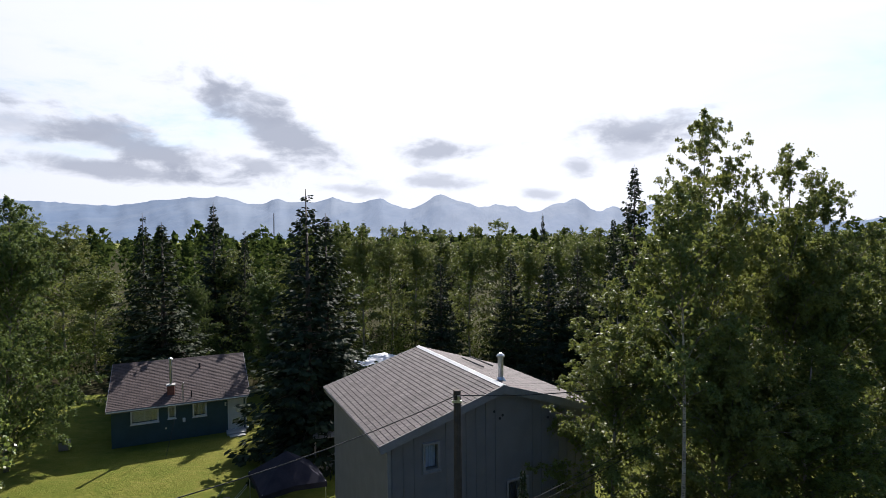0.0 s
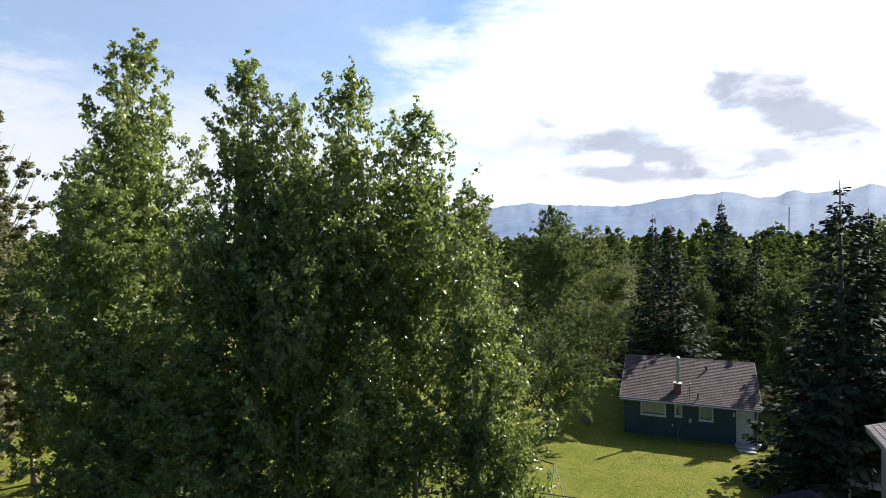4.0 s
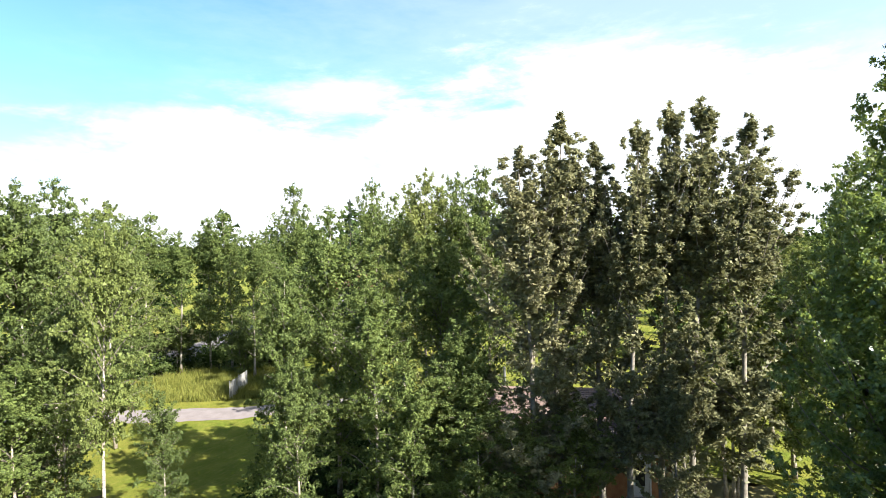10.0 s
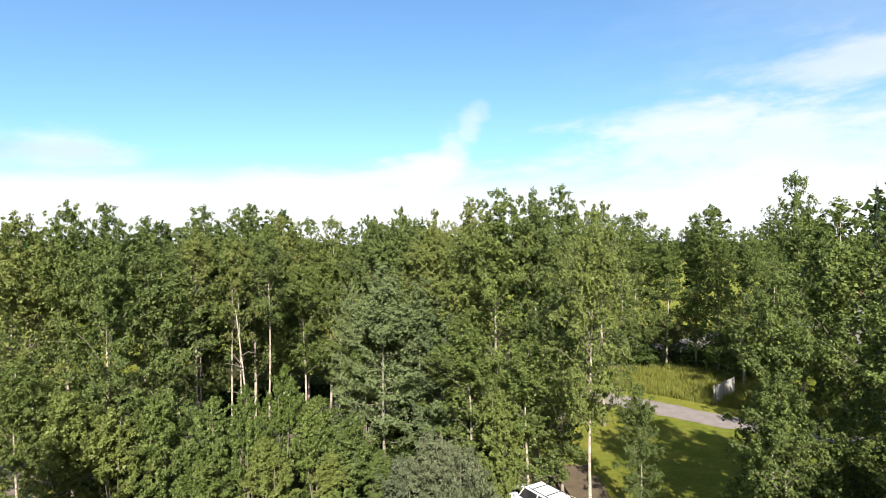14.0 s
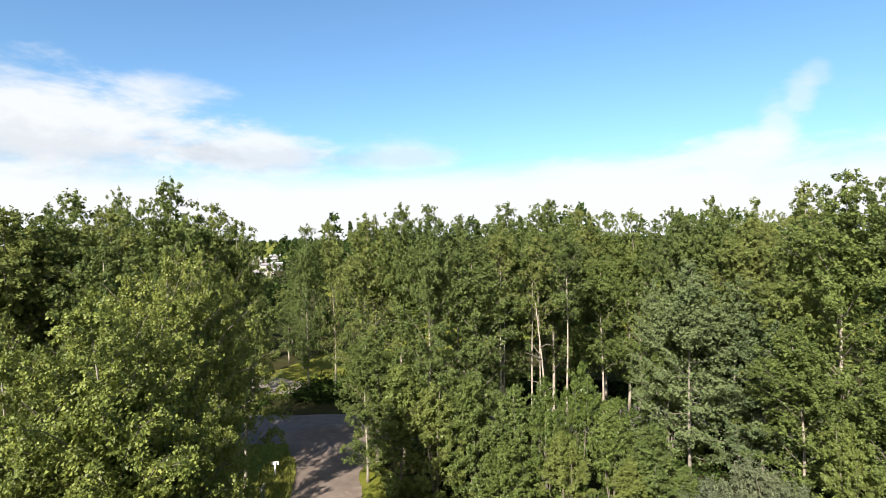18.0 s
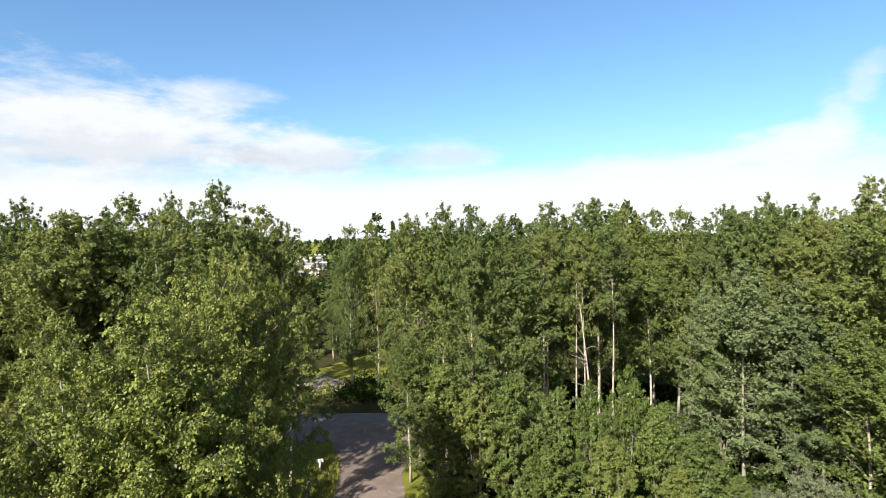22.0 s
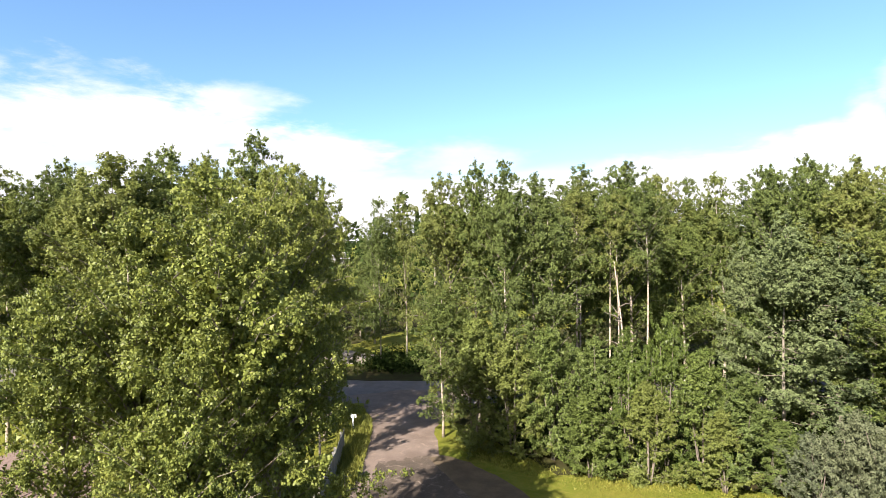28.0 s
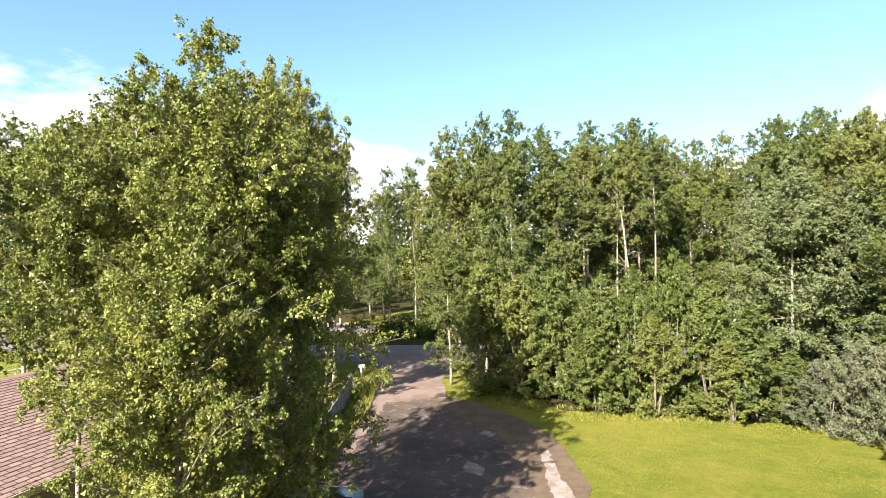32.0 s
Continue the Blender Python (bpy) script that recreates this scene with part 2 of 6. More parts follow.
def build_birch_bark(q):
    p = where(q)
    bands = q.noise(q.node("VectorMath", (0, p), (1, (6.0, 6.0, 34.0)), operation="MULTIPLY").outputs["Vector"], 1.0, 4.0, 0.6)
    patches = q.noise(p, 2.2, 4.0, 0.6)
    col = q.mix(q.ramp(patches, 0.3, 0.7), (0.235, 0.190, 0.145), (0.365, 0.325, 0.270))
    col = q.mix(q.ramp(bands, 0.53, 0.64), col, (0.056, 0.048, 0.040))
    return principled(q, col, 0.75, bump=bands, strength=0.4)


BARK_BIRCH = material("birch bark", build_birch_bark)
BARK_GREY = speckled("grey bark", (0.128, 0.112, 0.088), (0.240, 0.216, 0.176), 5.0, 40.0, 0.9, bump=0.6)
BARK_LIMB = speckled("limb bark", (0.096, 0.080, 0.062), (0.184, 0.160, 0.132), 5.0, 40.0, 0.9, bump=0.4)
BARK_SPRUCE = speckled("spruce bark", (0.056, 0.042, 0.032), (0.104, 0.080, 0.064), 6.0, 45.0, 0.9, bump=0.6)


def build_ground(q):
    p = place(q)
    big, mid, small, blade = q.noise(p, 0.07, 5.0, 0.65), q.noise(p, 0.5, 6.0, 0.7), q.noise(p, 4.0, 5.0, 0.7), q.noise(p, 38.0, 4.0, 0.75)
    streak = q.noise(q.node("VectorMath", (0, p), (1, (0.55, 2.6, 1.0)), operation="MULTIPLY").outputs["Vector"], 1.0, 5.0, 0.65, 0.4)
    col = q.mix(q.ramp(mid, 0.32, 0.68), (0.104, 0.137, 0.016), (0.179, 0.178, 0.030))
    col = q.mix(q.ramp(big, 0.42, 0.7, 0.0, 0.7), col, (0.235, 0.205, 0.041))
    col = q.mix(q.ramp(streak, 0.5, 0.75, 0.0, 0.55), col, (0.278, 0.240, 0.065))
    col = q.mix(q.ramp(small, 0.5, 0.75, 0.0, 0.5), col, (0.253, 0.205, 0.060))
    col = q.mix(q.ramp(small, 0.25, 0.42, 0.55, 0.0), col, (0.078, 0.102, 0.016))
    col = q.mix(q.ramp(blade, 0.32, 0.68, 0.0, 0.55), col, (0.059, 0.082, 0.016))
    return principled(q, col, 0.9, bump=q.math("ADD", blade, small), strength=1.0, distance=0.06, spec=0.04)


GRASS = material("lawn grass", build_ground)
# litter tones, darkened to hold the shade under the trees
LITTER = speckled("forest floor darkened for shade", (0.032, 0.027, 0.014), (0.045, 0.050, 0.016), 0.5, 12.0, 0.98, bump=0.8, spec=0.02)
GRASS_BLADE = leaf_material("tall grass", (0.105, 0.127, 0.023), (0.186, 0.191, 0.039), (0.264, 0.234, 0.058), 0.6, 0.35, 0.2)
UNDER_LEAF = leaf_material("undergrowth leaves", (0.019, 0.033, 0.008), (0.038, 0.057, 0.013), (0.068, 0.078, 0.019), 0.7, 0.20, 0.0)
FAR_LEAF = leaf_material("far foliage", (0.022, 0.040, 0.012), (0.042, 0.063, 0.019), (0.066, 0.081, 0.024), 0.7, 0.34, 0.0)


def build_asphalt(q):
    p = place(q)
    big, mid, grit = q.noise(p, 0.35, 5.0, 0.65), q.noise(p, 1.6, 5.0, 0.6, 0.6), q.noise(p, 60.0, 3.0, 0.7)
    col = q.mix(q.ramp(big, 0.35, 0.65), (0.120, 0.090, 0.072), (0.179, 0.138, 0.115))
    col = q.mix(q.ramp(mid, 0.55, 0.72, 0.0, 0.7), col, (0.262, 0.197, 0.159))
    col = q.mix(q.ramp(mid, 0.25, 0.38, 0.6, 0.0), col, (0.078, 0.064, 0.058))
    col = q.mix(q.ramp(grit, 0.3, 0.7, 0.0, 0.3), col, (0.055, 0.050, 0.045))
    return principled(q, col, 0.92, bump=grit, strength=0.6, distance=0.02, spec=0.25)


ASPHALT = material("worn asphalt", build_asphalt)


def build_old_asphalt(q):
    p = place(q)
    big, mid, grit = q.noise(p, 0.45, 5.0, 0.65), q.noise(p, 1.9, 6.0, 0.65, 0.8), q.noise(p, 60.0, 3.0, 0.7)
    col = q.mix(q.ramp(big, 0.35, 0.65), (0.043, 0.034, 0.027), (0.075, 0.058, 0.044))
    col = q.mix(q.ramp(mid, 0.53, 0.66, 0.0, 0.75), col, (0.184, 0.146, 0.117))
    col = q.mix(q.ramp(mid, 0.28, 0.40, 0.6, 0.0), col, (0.032, 0.027, 0.023))
    col = q.mix(q.ramp(grit, 0.3, 0.7, 0.0, 0.35), col, (0.104, 0.085, 0.069))
    return principled(q, col, 0.9, bump=q.math("ADD", grit, mid), strength=0.7, distance=0.03, spec=0.25)


OLD_ASPHALT = material("dark old asphalt", build_old_asphalt)
PATH_GREY = speckled("pinkish grey path", (0.165, 0.143, 0.136), (0.215, 0.188, 0.178), 1.0, 26.0, 0.95, bump=0.8, spec=0.15)
LANE = speckled("grey gravel", (0.101, 0.087, 0.084), (0.148, 0.132, 0.126), 1.0, 26.0, 0.95, bump=0.8)
# dry grass colour, with the cabin yard's shade mixed into it
DRY_GRASS = speckled("dry grass with shade in its tone", (0.085, 0.075, 0.024), (0.135, 0.118, 0.036), 0.9, 16.0, 0.95, bump=0.9)
LAWN_BLADE = leaf_material("short grass", (0.054, 0.084, 0.010), (0.108, 0.128, 0.020), (0.144, 0.148, 0.030), 0.8, 0.25, 0.0)
SOIL = speckled("trodden soil", (0.064, 0.045, 0.027), (0.106, 0.080, 0.046), 1.2, 14.0, 0.95, bump=0.9)
GRAVEL = speckled("pale gravel", (0.136, 0.112, 0.092), (0.245, 0.211, 0.184), 2.6, 16.0, 0.95, bump=0.8)
SHINGLE_GREY = speckled("grey asphalt shingles", (0.102, 0.086, 0.085), (0.138, 0.117, 0.114), 1.5, 55.0, 0.9, per_piece=0.55)
SHINGLE_BROWN = speckled("brown asphalt shingles", (0.074, 0.052, 0.050), (0.109, 0.081, 0.076), 1.2, 45.0, 0.9, per_piece=0.55)
SHINGLE_ROSE = speckled("rose brown shingles", (0.155, 0.107, 0.090), (0.204, 0.146, 0.121), 1.2, 45.0, 0.9, per_piece=0.55)
SIDING_GREY = speckled("grey painted siding", (0.165, 0.152, 0.154), (0.195, 0.180, 0.182), 1.5, 25.0, 0.7, bump=0.15)
SIDING_BLUE = speckled("dark blue green siding", (0.030, 0.062, 0.075), (0.040, 0.078, 0.090), 1.5, 25.0, 0.65, bump=0.15)
CEDAR = speckled("stained cedar siding", (0.26, 0.12, 0.055), (0.36, 0.18, 0.085), 2.5, 30.0, 0.7)
TRIM_WHITE = speckled("white painted trim", (0.528, 0.536, 0.528), (0.608, 0.608, 0.592), 3.0, 30.0, 0.5, bump=0.08)
TRIM_BEIGE = speckled("beige painted trim", (0.416, 0.368, 0.304), (0.480, 0.432, 0.368), 3.0, 30.0, 0.55, bump=0.08)
TRIM_GREY = speckled("grey painted trim", (0.20, 0.19, 0.195), (0.25, 0.235, 0.24), 3.0, 30.0, 0.6, bump=0.08)
GALVANISED = speckled("galvanised metal", (0.45, 0.46, 0.48), (0.60, 0.61, 0.63), 9.0, 60.0, 0.38, 0.9, 0.05)
BRICK = speckled("red chimney brick", (0.20, 0.070, 0.050), (0.30, 0.11, 0.08), 5.0, 40.0, 0.9)
CONCRETE = speckled("concrete", (0.304, 0.296, 0.280), (0.384, 0.376, 0.360), 2.0, 30.0, 0.9)
POLE_WOOD = speckled("creosoted pole wood", (0.055, 0.042, 0.034), (0.085, 0.066, 0.054), 4.0, 40.0, 0.9, bump=0.5)
FENCE_WOOD = speckled("weathered fence boards", (0.240, 0.232, 0.216), (0.336, 0.328, 0.304), 4.0, 40.0, 0.9, bump=0.4, per_object=0.5)
RUBBER = speckled("black rubber", (0.018, 0.018, 0.019), (0.028, 0.028, 0.029), 8.0, 60.0, 0.85)
CABLE = speckled("black cable", (0.015, 0.015, 0.016), (0.022, 0.022, 0.023), 8.0, 60.0, 0.6)
RED_PLASTIC = speckled("red plastic", (0.55, 0.035, 0.040), (0.64, 0.05, 0.05), 4.0, 30.0, 0.4, bump=0.05)
WHITE_PAINT = speckled("white car paint", (0.76, 0.77, 0.78), (0.80, 0.81, 0.82), 1.0, 30.0, 0.16, bump=0.0)
SILVER_PAINT = speckled("pale blue car paint", (0.36, 0.47, 0.55), (0.40, 0.51, 0.59), 1.0, 30.0, 0.2, 0.3, 0.0)
# nearly black: the spruce's shade on the tent is put into this colour
TARP_GREY = speckled("grey blue tarpaulin toned for shade", (0.020, 0.020, 0.030), (0.032, 0.032, 0.042), 1.2, 18.0, 0.95, spec=0.05)
TARP_WHITE = speckled("white sheet roofing", (0.496, 0.520, 0.560), (0.592, 0.608, 0.640), 1.2, 18.0, 0.5)
GREEN_PAINT = speckled("green mower paint", (0.05, 0.20, 0.05), (0.07, 0.26, 0.06), 4.0, 30.0, 0.35)
BLACK_TRIM = speckled("black trim", (0.012, 0.012, 0.014), (0.02, 0.02, 0.022), 5.0, 40.0, 0.4)
LAMP_RED = speckled("red lamp lens", (0.50, 0.06, 0.02), (0.60, 0.10, 0.03), 5.0, 40.0, 0.2)
BLIND = speckled("cream blind", (0.50, 0.50, 0.40), (0.58, 0.57, 0.46), 3.0, 30.0, 0.8)
CURTAIN = speckled("pale blue curtain", (0.48, 0.52, 0.66), (0.60, 0.63, 0.74), 3.0, 30.0, 0.8)


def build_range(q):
    """Slopes seen through miles of bright air: a plain far backdrop, the haze painted in as a soft glow."""
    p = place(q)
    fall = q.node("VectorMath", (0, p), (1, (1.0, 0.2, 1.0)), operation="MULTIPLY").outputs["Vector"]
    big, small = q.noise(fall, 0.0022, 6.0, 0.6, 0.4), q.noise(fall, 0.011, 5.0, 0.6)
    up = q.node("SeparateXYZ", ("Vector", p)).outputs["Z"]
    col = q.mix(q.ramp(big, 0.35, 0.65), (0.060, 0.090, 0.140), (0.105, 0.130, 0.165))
    # bluish emission stands in for the haze, paler with height
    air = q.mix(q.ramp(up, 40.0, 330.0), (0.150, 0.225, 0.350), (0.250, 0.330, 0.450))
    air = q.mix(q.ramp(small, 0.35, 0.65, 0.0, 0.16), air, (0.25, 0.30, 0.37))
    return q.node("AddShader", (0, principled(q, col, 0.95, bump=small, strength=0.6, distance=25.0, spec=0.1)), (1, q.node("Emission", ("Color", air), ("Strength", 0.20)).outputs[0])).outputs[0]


RANGE = material("mountain slopes with painted haze", build_range)


def build_glass(q):
    n = q.node("BsdfPrincipled", ("Base Color", (0.92, 0.96, 0.98, 1.0)), ("Roughness", 0.02), ("Transmission Weight", 1.0), ("IOR", 1.45))
    return n.outputs[0]


GLASS = material("window glass", build_glass)
# ---- mesh helpers ----
def part(name, bm, mat, parent=None, label="", smooth=False):
    """Links a bmesh as one mesh object, under a thing or a part of it."""
    me = bpy.data.meshes.new(name)
    bm.normal_update()
    if smooth:
        for f in bm.faces:
            f.smooth = True
    bm.to_mesh(me)
    bm.free()
    me.materials.append(mat)
    ob = new(name, me)
    ob.parent = parent
    if label:
        ob["label"] = label
    return ob


def share(name, me, parent, m=None):
    """One more object on a mesh that exists."""
    ob = new(name, me)
    ob.parent = parent
    if m is not None:
        ob.matrix_local = m
    return ob


def thing(name, label, category, m=None, group="", kind=""):
    ob = tagged(new(name), label, category, group, kind)
    ob.matrix_world = m or Matrix()
    return ob


def box(x0, y0, z0, x1, y1, z1, bevel=0.0, bm=None):
    bm = bm or bmesh.new()
    made = bmesh.ops.create_cube(bm, size=1.0)["verts"]
    bmesh.ops.transform(bm, verts=made, matrix=Matrix.Translation(((x0 + x1) / 2, (y0 + y1) / 2, (z0 + z1) / 2)) @ Matrix.Diagonal((x1 - x0, y1 - y0, z1 - z0, 1)))
    if bevel:
        edges = list({e for v in made for e in v.link_edges})
        bmesh.ops.bevel(bm, geom=edges, offset=bevel, segments=2, affect="EDGES", profile=0.7)
    return bm


def tube(points, radii, sides=8, bm=None, caps=True):
    """A tapered round bar along a line of points."""
    bm = bm or bmesh.new()
    rings = []
    pts = [Vector(p) for p in points]
    for i, p in enumerate(pts):
        d = (pts[min(i + 1, len(pts) - 1)] - pts[max(i - 1, 0)]).normalized()
        a = d.cross(Vector((0.31, 0.95, 0.05))).normalized()
        b = d.cross(a)
        r = float(radii[i] if hasattr(radii, "__len__") else radii)
        rings.append([bm.verts.new(p + r * (a * math.cos(6.28318 * k / sides) + b * math.sin(6.28318 * k / sides))) for k in range(sides)])
    for r0, r1 in zip(rings, rings[1:]):
        for k in range(sides):
            bm.faces.new((r0[k], r0[(k + 1) % sides], r1[(k + 1) % sides], r1[k]))
    if caps:
        bm.faces.new(rings[0][::-1])
        bm.faces.new(rings[-1])
    return bm


def prism(outline, y0, y1, bm=None):
    """An outline in x and z drawn out along y."""
    bm = bm or bmesh.new()
    a = [bm.verts.new((x, y0, z)) for x, z in outline]
    b = [bm.verts.new((x, y1, z)) for x, z in outline]
    n = len(outline)
    bm.faces.new(a)
    bm.faces.new(b[::-1])
    for k in range(n):
        bm.faces.new((a[k], b[k], b[(k + 1) % n], a[(k + 1) % n])[::-1])
    bmesh.ops.recalc_face_normals(bm, faces=bm.faces)
    return bm


def sheet(outline, z, thick=0.0):
    """A flat piece of ground with the outline given in x and y."""
    bm = bmesh.new()
    top = bm.faces.new([bm.verts.new((x, y, z)) for x, y in outline])
    if top.normal.z < 0:
        top.normal_flip()
    if thick:
        made = bmesh.ops.extrude_face_region(bm, geom=[top])
        bmesh.ops.translate(bm, verts=[v for v in made["geom"] if isinstance(v, bmesh.types.BMVert)], vec=(0, 0, thick))
        bmesh.ops.recalc_face_normals(bm, faces=bm.faces)
    bmesh.ops.triangulate(bm, faces=bm.faces)
    return bm


def ragged(points, rng, step=0.8, amount=0.22):
    """A closed outline with more points and an uneven edge."""
    out = []
    for (x0, y0), (x1, y1) in zip(points, points[1:] + points[:1]):
        n = max(1, int(math.hypot(x1 - x0, y1 - y0) / step))
        for k in range(n):
            out.append((x0 + (x1 - x0) * k / n + rng.uniform(-amount, amount), y0 + (y1 - y0) * k / n + rng.uniform(-amount, amount)))
    return out


def leaf_mesh(name, parts_, mat):
    """A mesh of loose leaves, from arrays of corners (n, 3 or 4, 3)."""
    co, starts, first = [], [], 0
    for verts in parts_:
        n, k = verts.shape[:2]
        co.append(np.ascontiguousarray(verts, np.float32).ravel())
        starts.append(first + np.arange(0, n * k, k, dtype=np.int32))
        first += n * k
    starts = np.concatenate(starts)
    me = bpy.data.meshes.new(name)
    me.vertices.add(first)
    me.vertices.foreach_set("co", np.concatenate(co))
    me.loops.add(first)
    me.loops.foreach_set("vertex_index", np.arange(first, dtype=np.int32))
    me.polygons.add(len(starts))
    me.polygons.foreach_set("loop_start", starts)
    me.update(calc_edges=True)
    me.materials.append(mat)
    return me


def unit(v):
    return v / np.maximum(np.linalg.norm(v, axis=-1, keepdims=True), 1e-6)


def leaves(rng, pos, length, width, droop=0.5, face=None, fold=0.12, corners=4):
    """Corners of a pointed, slightly folded leaf at each place; three corners where it is too far off to tell."""
    n = len(pos)
    size = rng.uniform(0.65, 1.25, (n, 1))
    along = unit(rng.normal(size=(n, 3)) + [0, 0, -droop])
    nrm = unit(rng.normal(size=(n, 3)) * 0.42 + (np.array([[0, 0, 0.6]]) if face is None else face))
    side = unit(np.cross(nrm, along))
    nrm = np.cross(along, side)
    l, w = length * size, width * size
    if corners == 3:
        return np.stack([pos + side * w * 0.55, pos - side * w * 0.55, pos + along * l], 1)
    mid = pos + along * l * 0.42
    return np.stack([pos, mid + side * w * 0.5 + nrm * w * fold, pos + along * l, mid - side * w * 0.5 + nrm * w * fold], 1)


# ---- trees ----
# crown's half width by height in the crown (0 base, 1 top)
def wide_birch(u):
    return np.clip((1 - u ** 3.2) ** 0.66 * (0.74 + 0.26 * np.minimum(1, u / 0.30)), 0.12, 1)


def wide_poplar(u):
    return np.clip((1 - u ** 2.9) ** 0.76 * (0.78 + 0.22 * np.minimum(1, u / 0.15)), 0.16, 1)


def wide_spire(u):
    return np.clip(np.where(u < 0.45, 0.80 + 0.42 * u, 0.99 * ((1 - u) / 0.55) ** 0.6), 0.08, 1)


def wide_bush(u):
    return np.clip(1 - u ** 2.2, 0.05, 1) ** 0.6 * (0.80 + 0.20 * np.minimum(1, u / 0.25))


def wide_broad(u):
    return np.clip((1 - u ** 1.7) ** 0.75 * (0.82 + 0.18 * np.minimum(1, u / 0.2)), 0.04, 1)


STYLES = {
    # profile, lift of the branches, curl of their ends (up or down), branches per metre, side shoots' length, how flat they lie, leaf droop, stems, hang of the shoots
    "birch": (wide_birch, 1.05, -0.10, 6.4, 0.37, 0.40, 0.8, 1, 0.40),
    "nearbirch": (wide_birch, 1.0, -0.08, 6.2, 0.36, 0.40, 0.9, 1, 0.36),
    "poplar": (wide_poplar, 1.2, 0.12, 9.5, 0.32, 0.25, 1.3, 1, 0.10),
    "olive": (wide_spire, 2.0, 0.22, 4.0, 0.20, 0.10, 0.4, 1, 0.0),
    "aspen": (wide_birch, 0.70, 0.04, 5.6, 0.44, 0.72, 0.6, 1, 0.05),
    "broad": (wide_broad, 0.9, -0.08, 7.4, 0.30, 0.40, 0.8, 1, 0.34),
    "bush": (wide_bush, 1.0, 0.10, 10.0, 0.40, 0.40, 0.7, 4, 0.12),
    "willow": (wide_bush, 0.7, 0.05, 16.0, 0.42, 0.20, 0.2, 5, 0.0),
}


def grow(rng, style, h, r, base, n_leaf, leaf, inner=0.13, corners=3):
    """A tree's stem, boughs and leaves: boughs spiral up the stem, side shoots fan out along each, leaves sit along the shoots."""
    profile, lift, curl, per_m, side_len, flat, leaf_droop, stems, hang = STYLES[style]
    crown = h - base
    nb = max(24, int(per_m * crown))
    u = np.sort(np.where(rng.uniform(size=nb) < 0.42, rng.uniform(0.62, 0.99, nb), rng.uniform(0.0, 0.97, nb)))
    az = np.arange(nb) * 2.39996 + rng.uniform(-0.6, 0.6, nb)
    lobe = rng.uniform(0, 6.28, 3)
    bumpy = 1 + 0.13 * np.sin(az * 2 + lobe[0] + 3 * u) + 0.12 * np.sin(az * 3 + lobe[1] - 9 * u) + rng.uniform(-0.42, 0.22, nb)
    length = np.maximum(0.25, r * profile(u) * bumpy)
    lean = rng.normal(0, 0.012 * h, 2)
    wob = rng.uniform(0, 6.28, 2)

    def stem(zz):
        f = np.clip(zz / h, 0, 1)
        return np.stack([lean[0] * f ** 1.5 + 0.05 * r * np.sin(5 * f + wob[0]), lean[1] * f ** 1.5 + 0.05 * r * np.sin(4 * f + wob[1]), zz], -1)

    rise = length * lift * (0.50 + 0.6 * u + 0.9 * u ** 4) * rng.uniform(0.75, 1.25, nb)
    z_tip = np.minimum(base + u * crown + 0.15 * rise, h + rng.uniform(-0.5, 0.1, nb))
    z0 = np.maximum(z_tip - rise * 0.85, 0.35 * base + 0.02 * h)
    start = stem(z0)
    out = np.stack([np.cos(az), np.sin(az), 0 * az], -1)
    tip = np.concatenate([(stem(z_tip) + out * length[:, None])[:, :2], z_tip[:, None]], 1)

    def along(i, s):
        """Places at s (0 to 1) on bough i."""
        p = start[i] + (tip - start)[i] * s[:, None]
        p[:, 2] += length[i] * (0.16 * np.sin(np.pi * s) * np.sign(0.02 - curl) + curl * s ** 3 - curl * s)
        return p

    # side shoots, alternating, long near the bough's foot and short at its end
    ns = np.maximum(4, (length / (0.17 + 0.03 * length)).astype(int))
    b = np.repeat(np.arange(nb), ns)
    s = 0.32 + 0.68 * rng.uniform(size=len(b)) ** 0.75
    root = along(b, s)
    d = unit(along(b, np.minimum(s + 0.05, 1.05)) - along(b, s - 0.05))
    side = unit(np.cross(d, [0, 0, 1.0])) * rng.choice([-1.0, 1.0], (len(b), 1))
    turn = rng.normal(size=(len(b), 3))
    turn = unit(turn - d * (turn * d).sum(1, keepdims=True))
    sprout = unit(flat * side + (1 - flat) * turn)
    shoot = unit(d * rng.uniform(0.45, 1.0, (len(b), 1)) + sprout * rng.uniform(0.6, 1.1, (len(b), 1)) + rng.normal(size=(len(b), 3)) * 0.16 + [0, 0, 0.12 + 0.5 * max(curl, 0)])
    s_len = (0.11 + side_len * np.minimum(length[b], 3.2) ** 0.8 * (1.12 - s) * 1.25) * rng.uniform(0.55, 1.3, len(b))
    # the leader and its top shoots
    m = 12
    zt = h - crown * 0.12 * rng.uniform(0, 1, m) ** 1.3
    a = rng.uniform(0, 6.28, m)
    root = np.concatenate([root, stem(zt)])
    shoot = np.concatenate([shoot, unit(np.stack([np.cos(a), np.sin(a), 1.0 + 1.2 * lift + 0 * a], 1))])
    s_len = np.concatenate([s_len, np.minimum(0.10 + 0.30 * (h - zt), 0.6)])
    # leaves along the shoots
    share_ = (s_len + 0.05) / (s_len + 0.05).sum()
    n_each = np.maximum(2, np.round(n_leaf * share_).astype(int))
    c = np.repeat(np.arange(len(root)), n_each)
    # leaves sit in sprigs, a hand apart along the shoot
    k = np.maximum(1, np.ceil(s_len / 0.15).astype(int))
    first = np.cumsum(k) - k
    j = (rng.uniform(size=len(c)) * k[c]).astype(int)
    sprig = first[c] + j
    away = rng.normal(size=(k.sum(), 3))
    f = ((j + 0.7) / k[c]) ** 0.85
    loose = (0.03 + 0.14 * s_len[c] * (1.15 - 0.6 * f))[:, None]
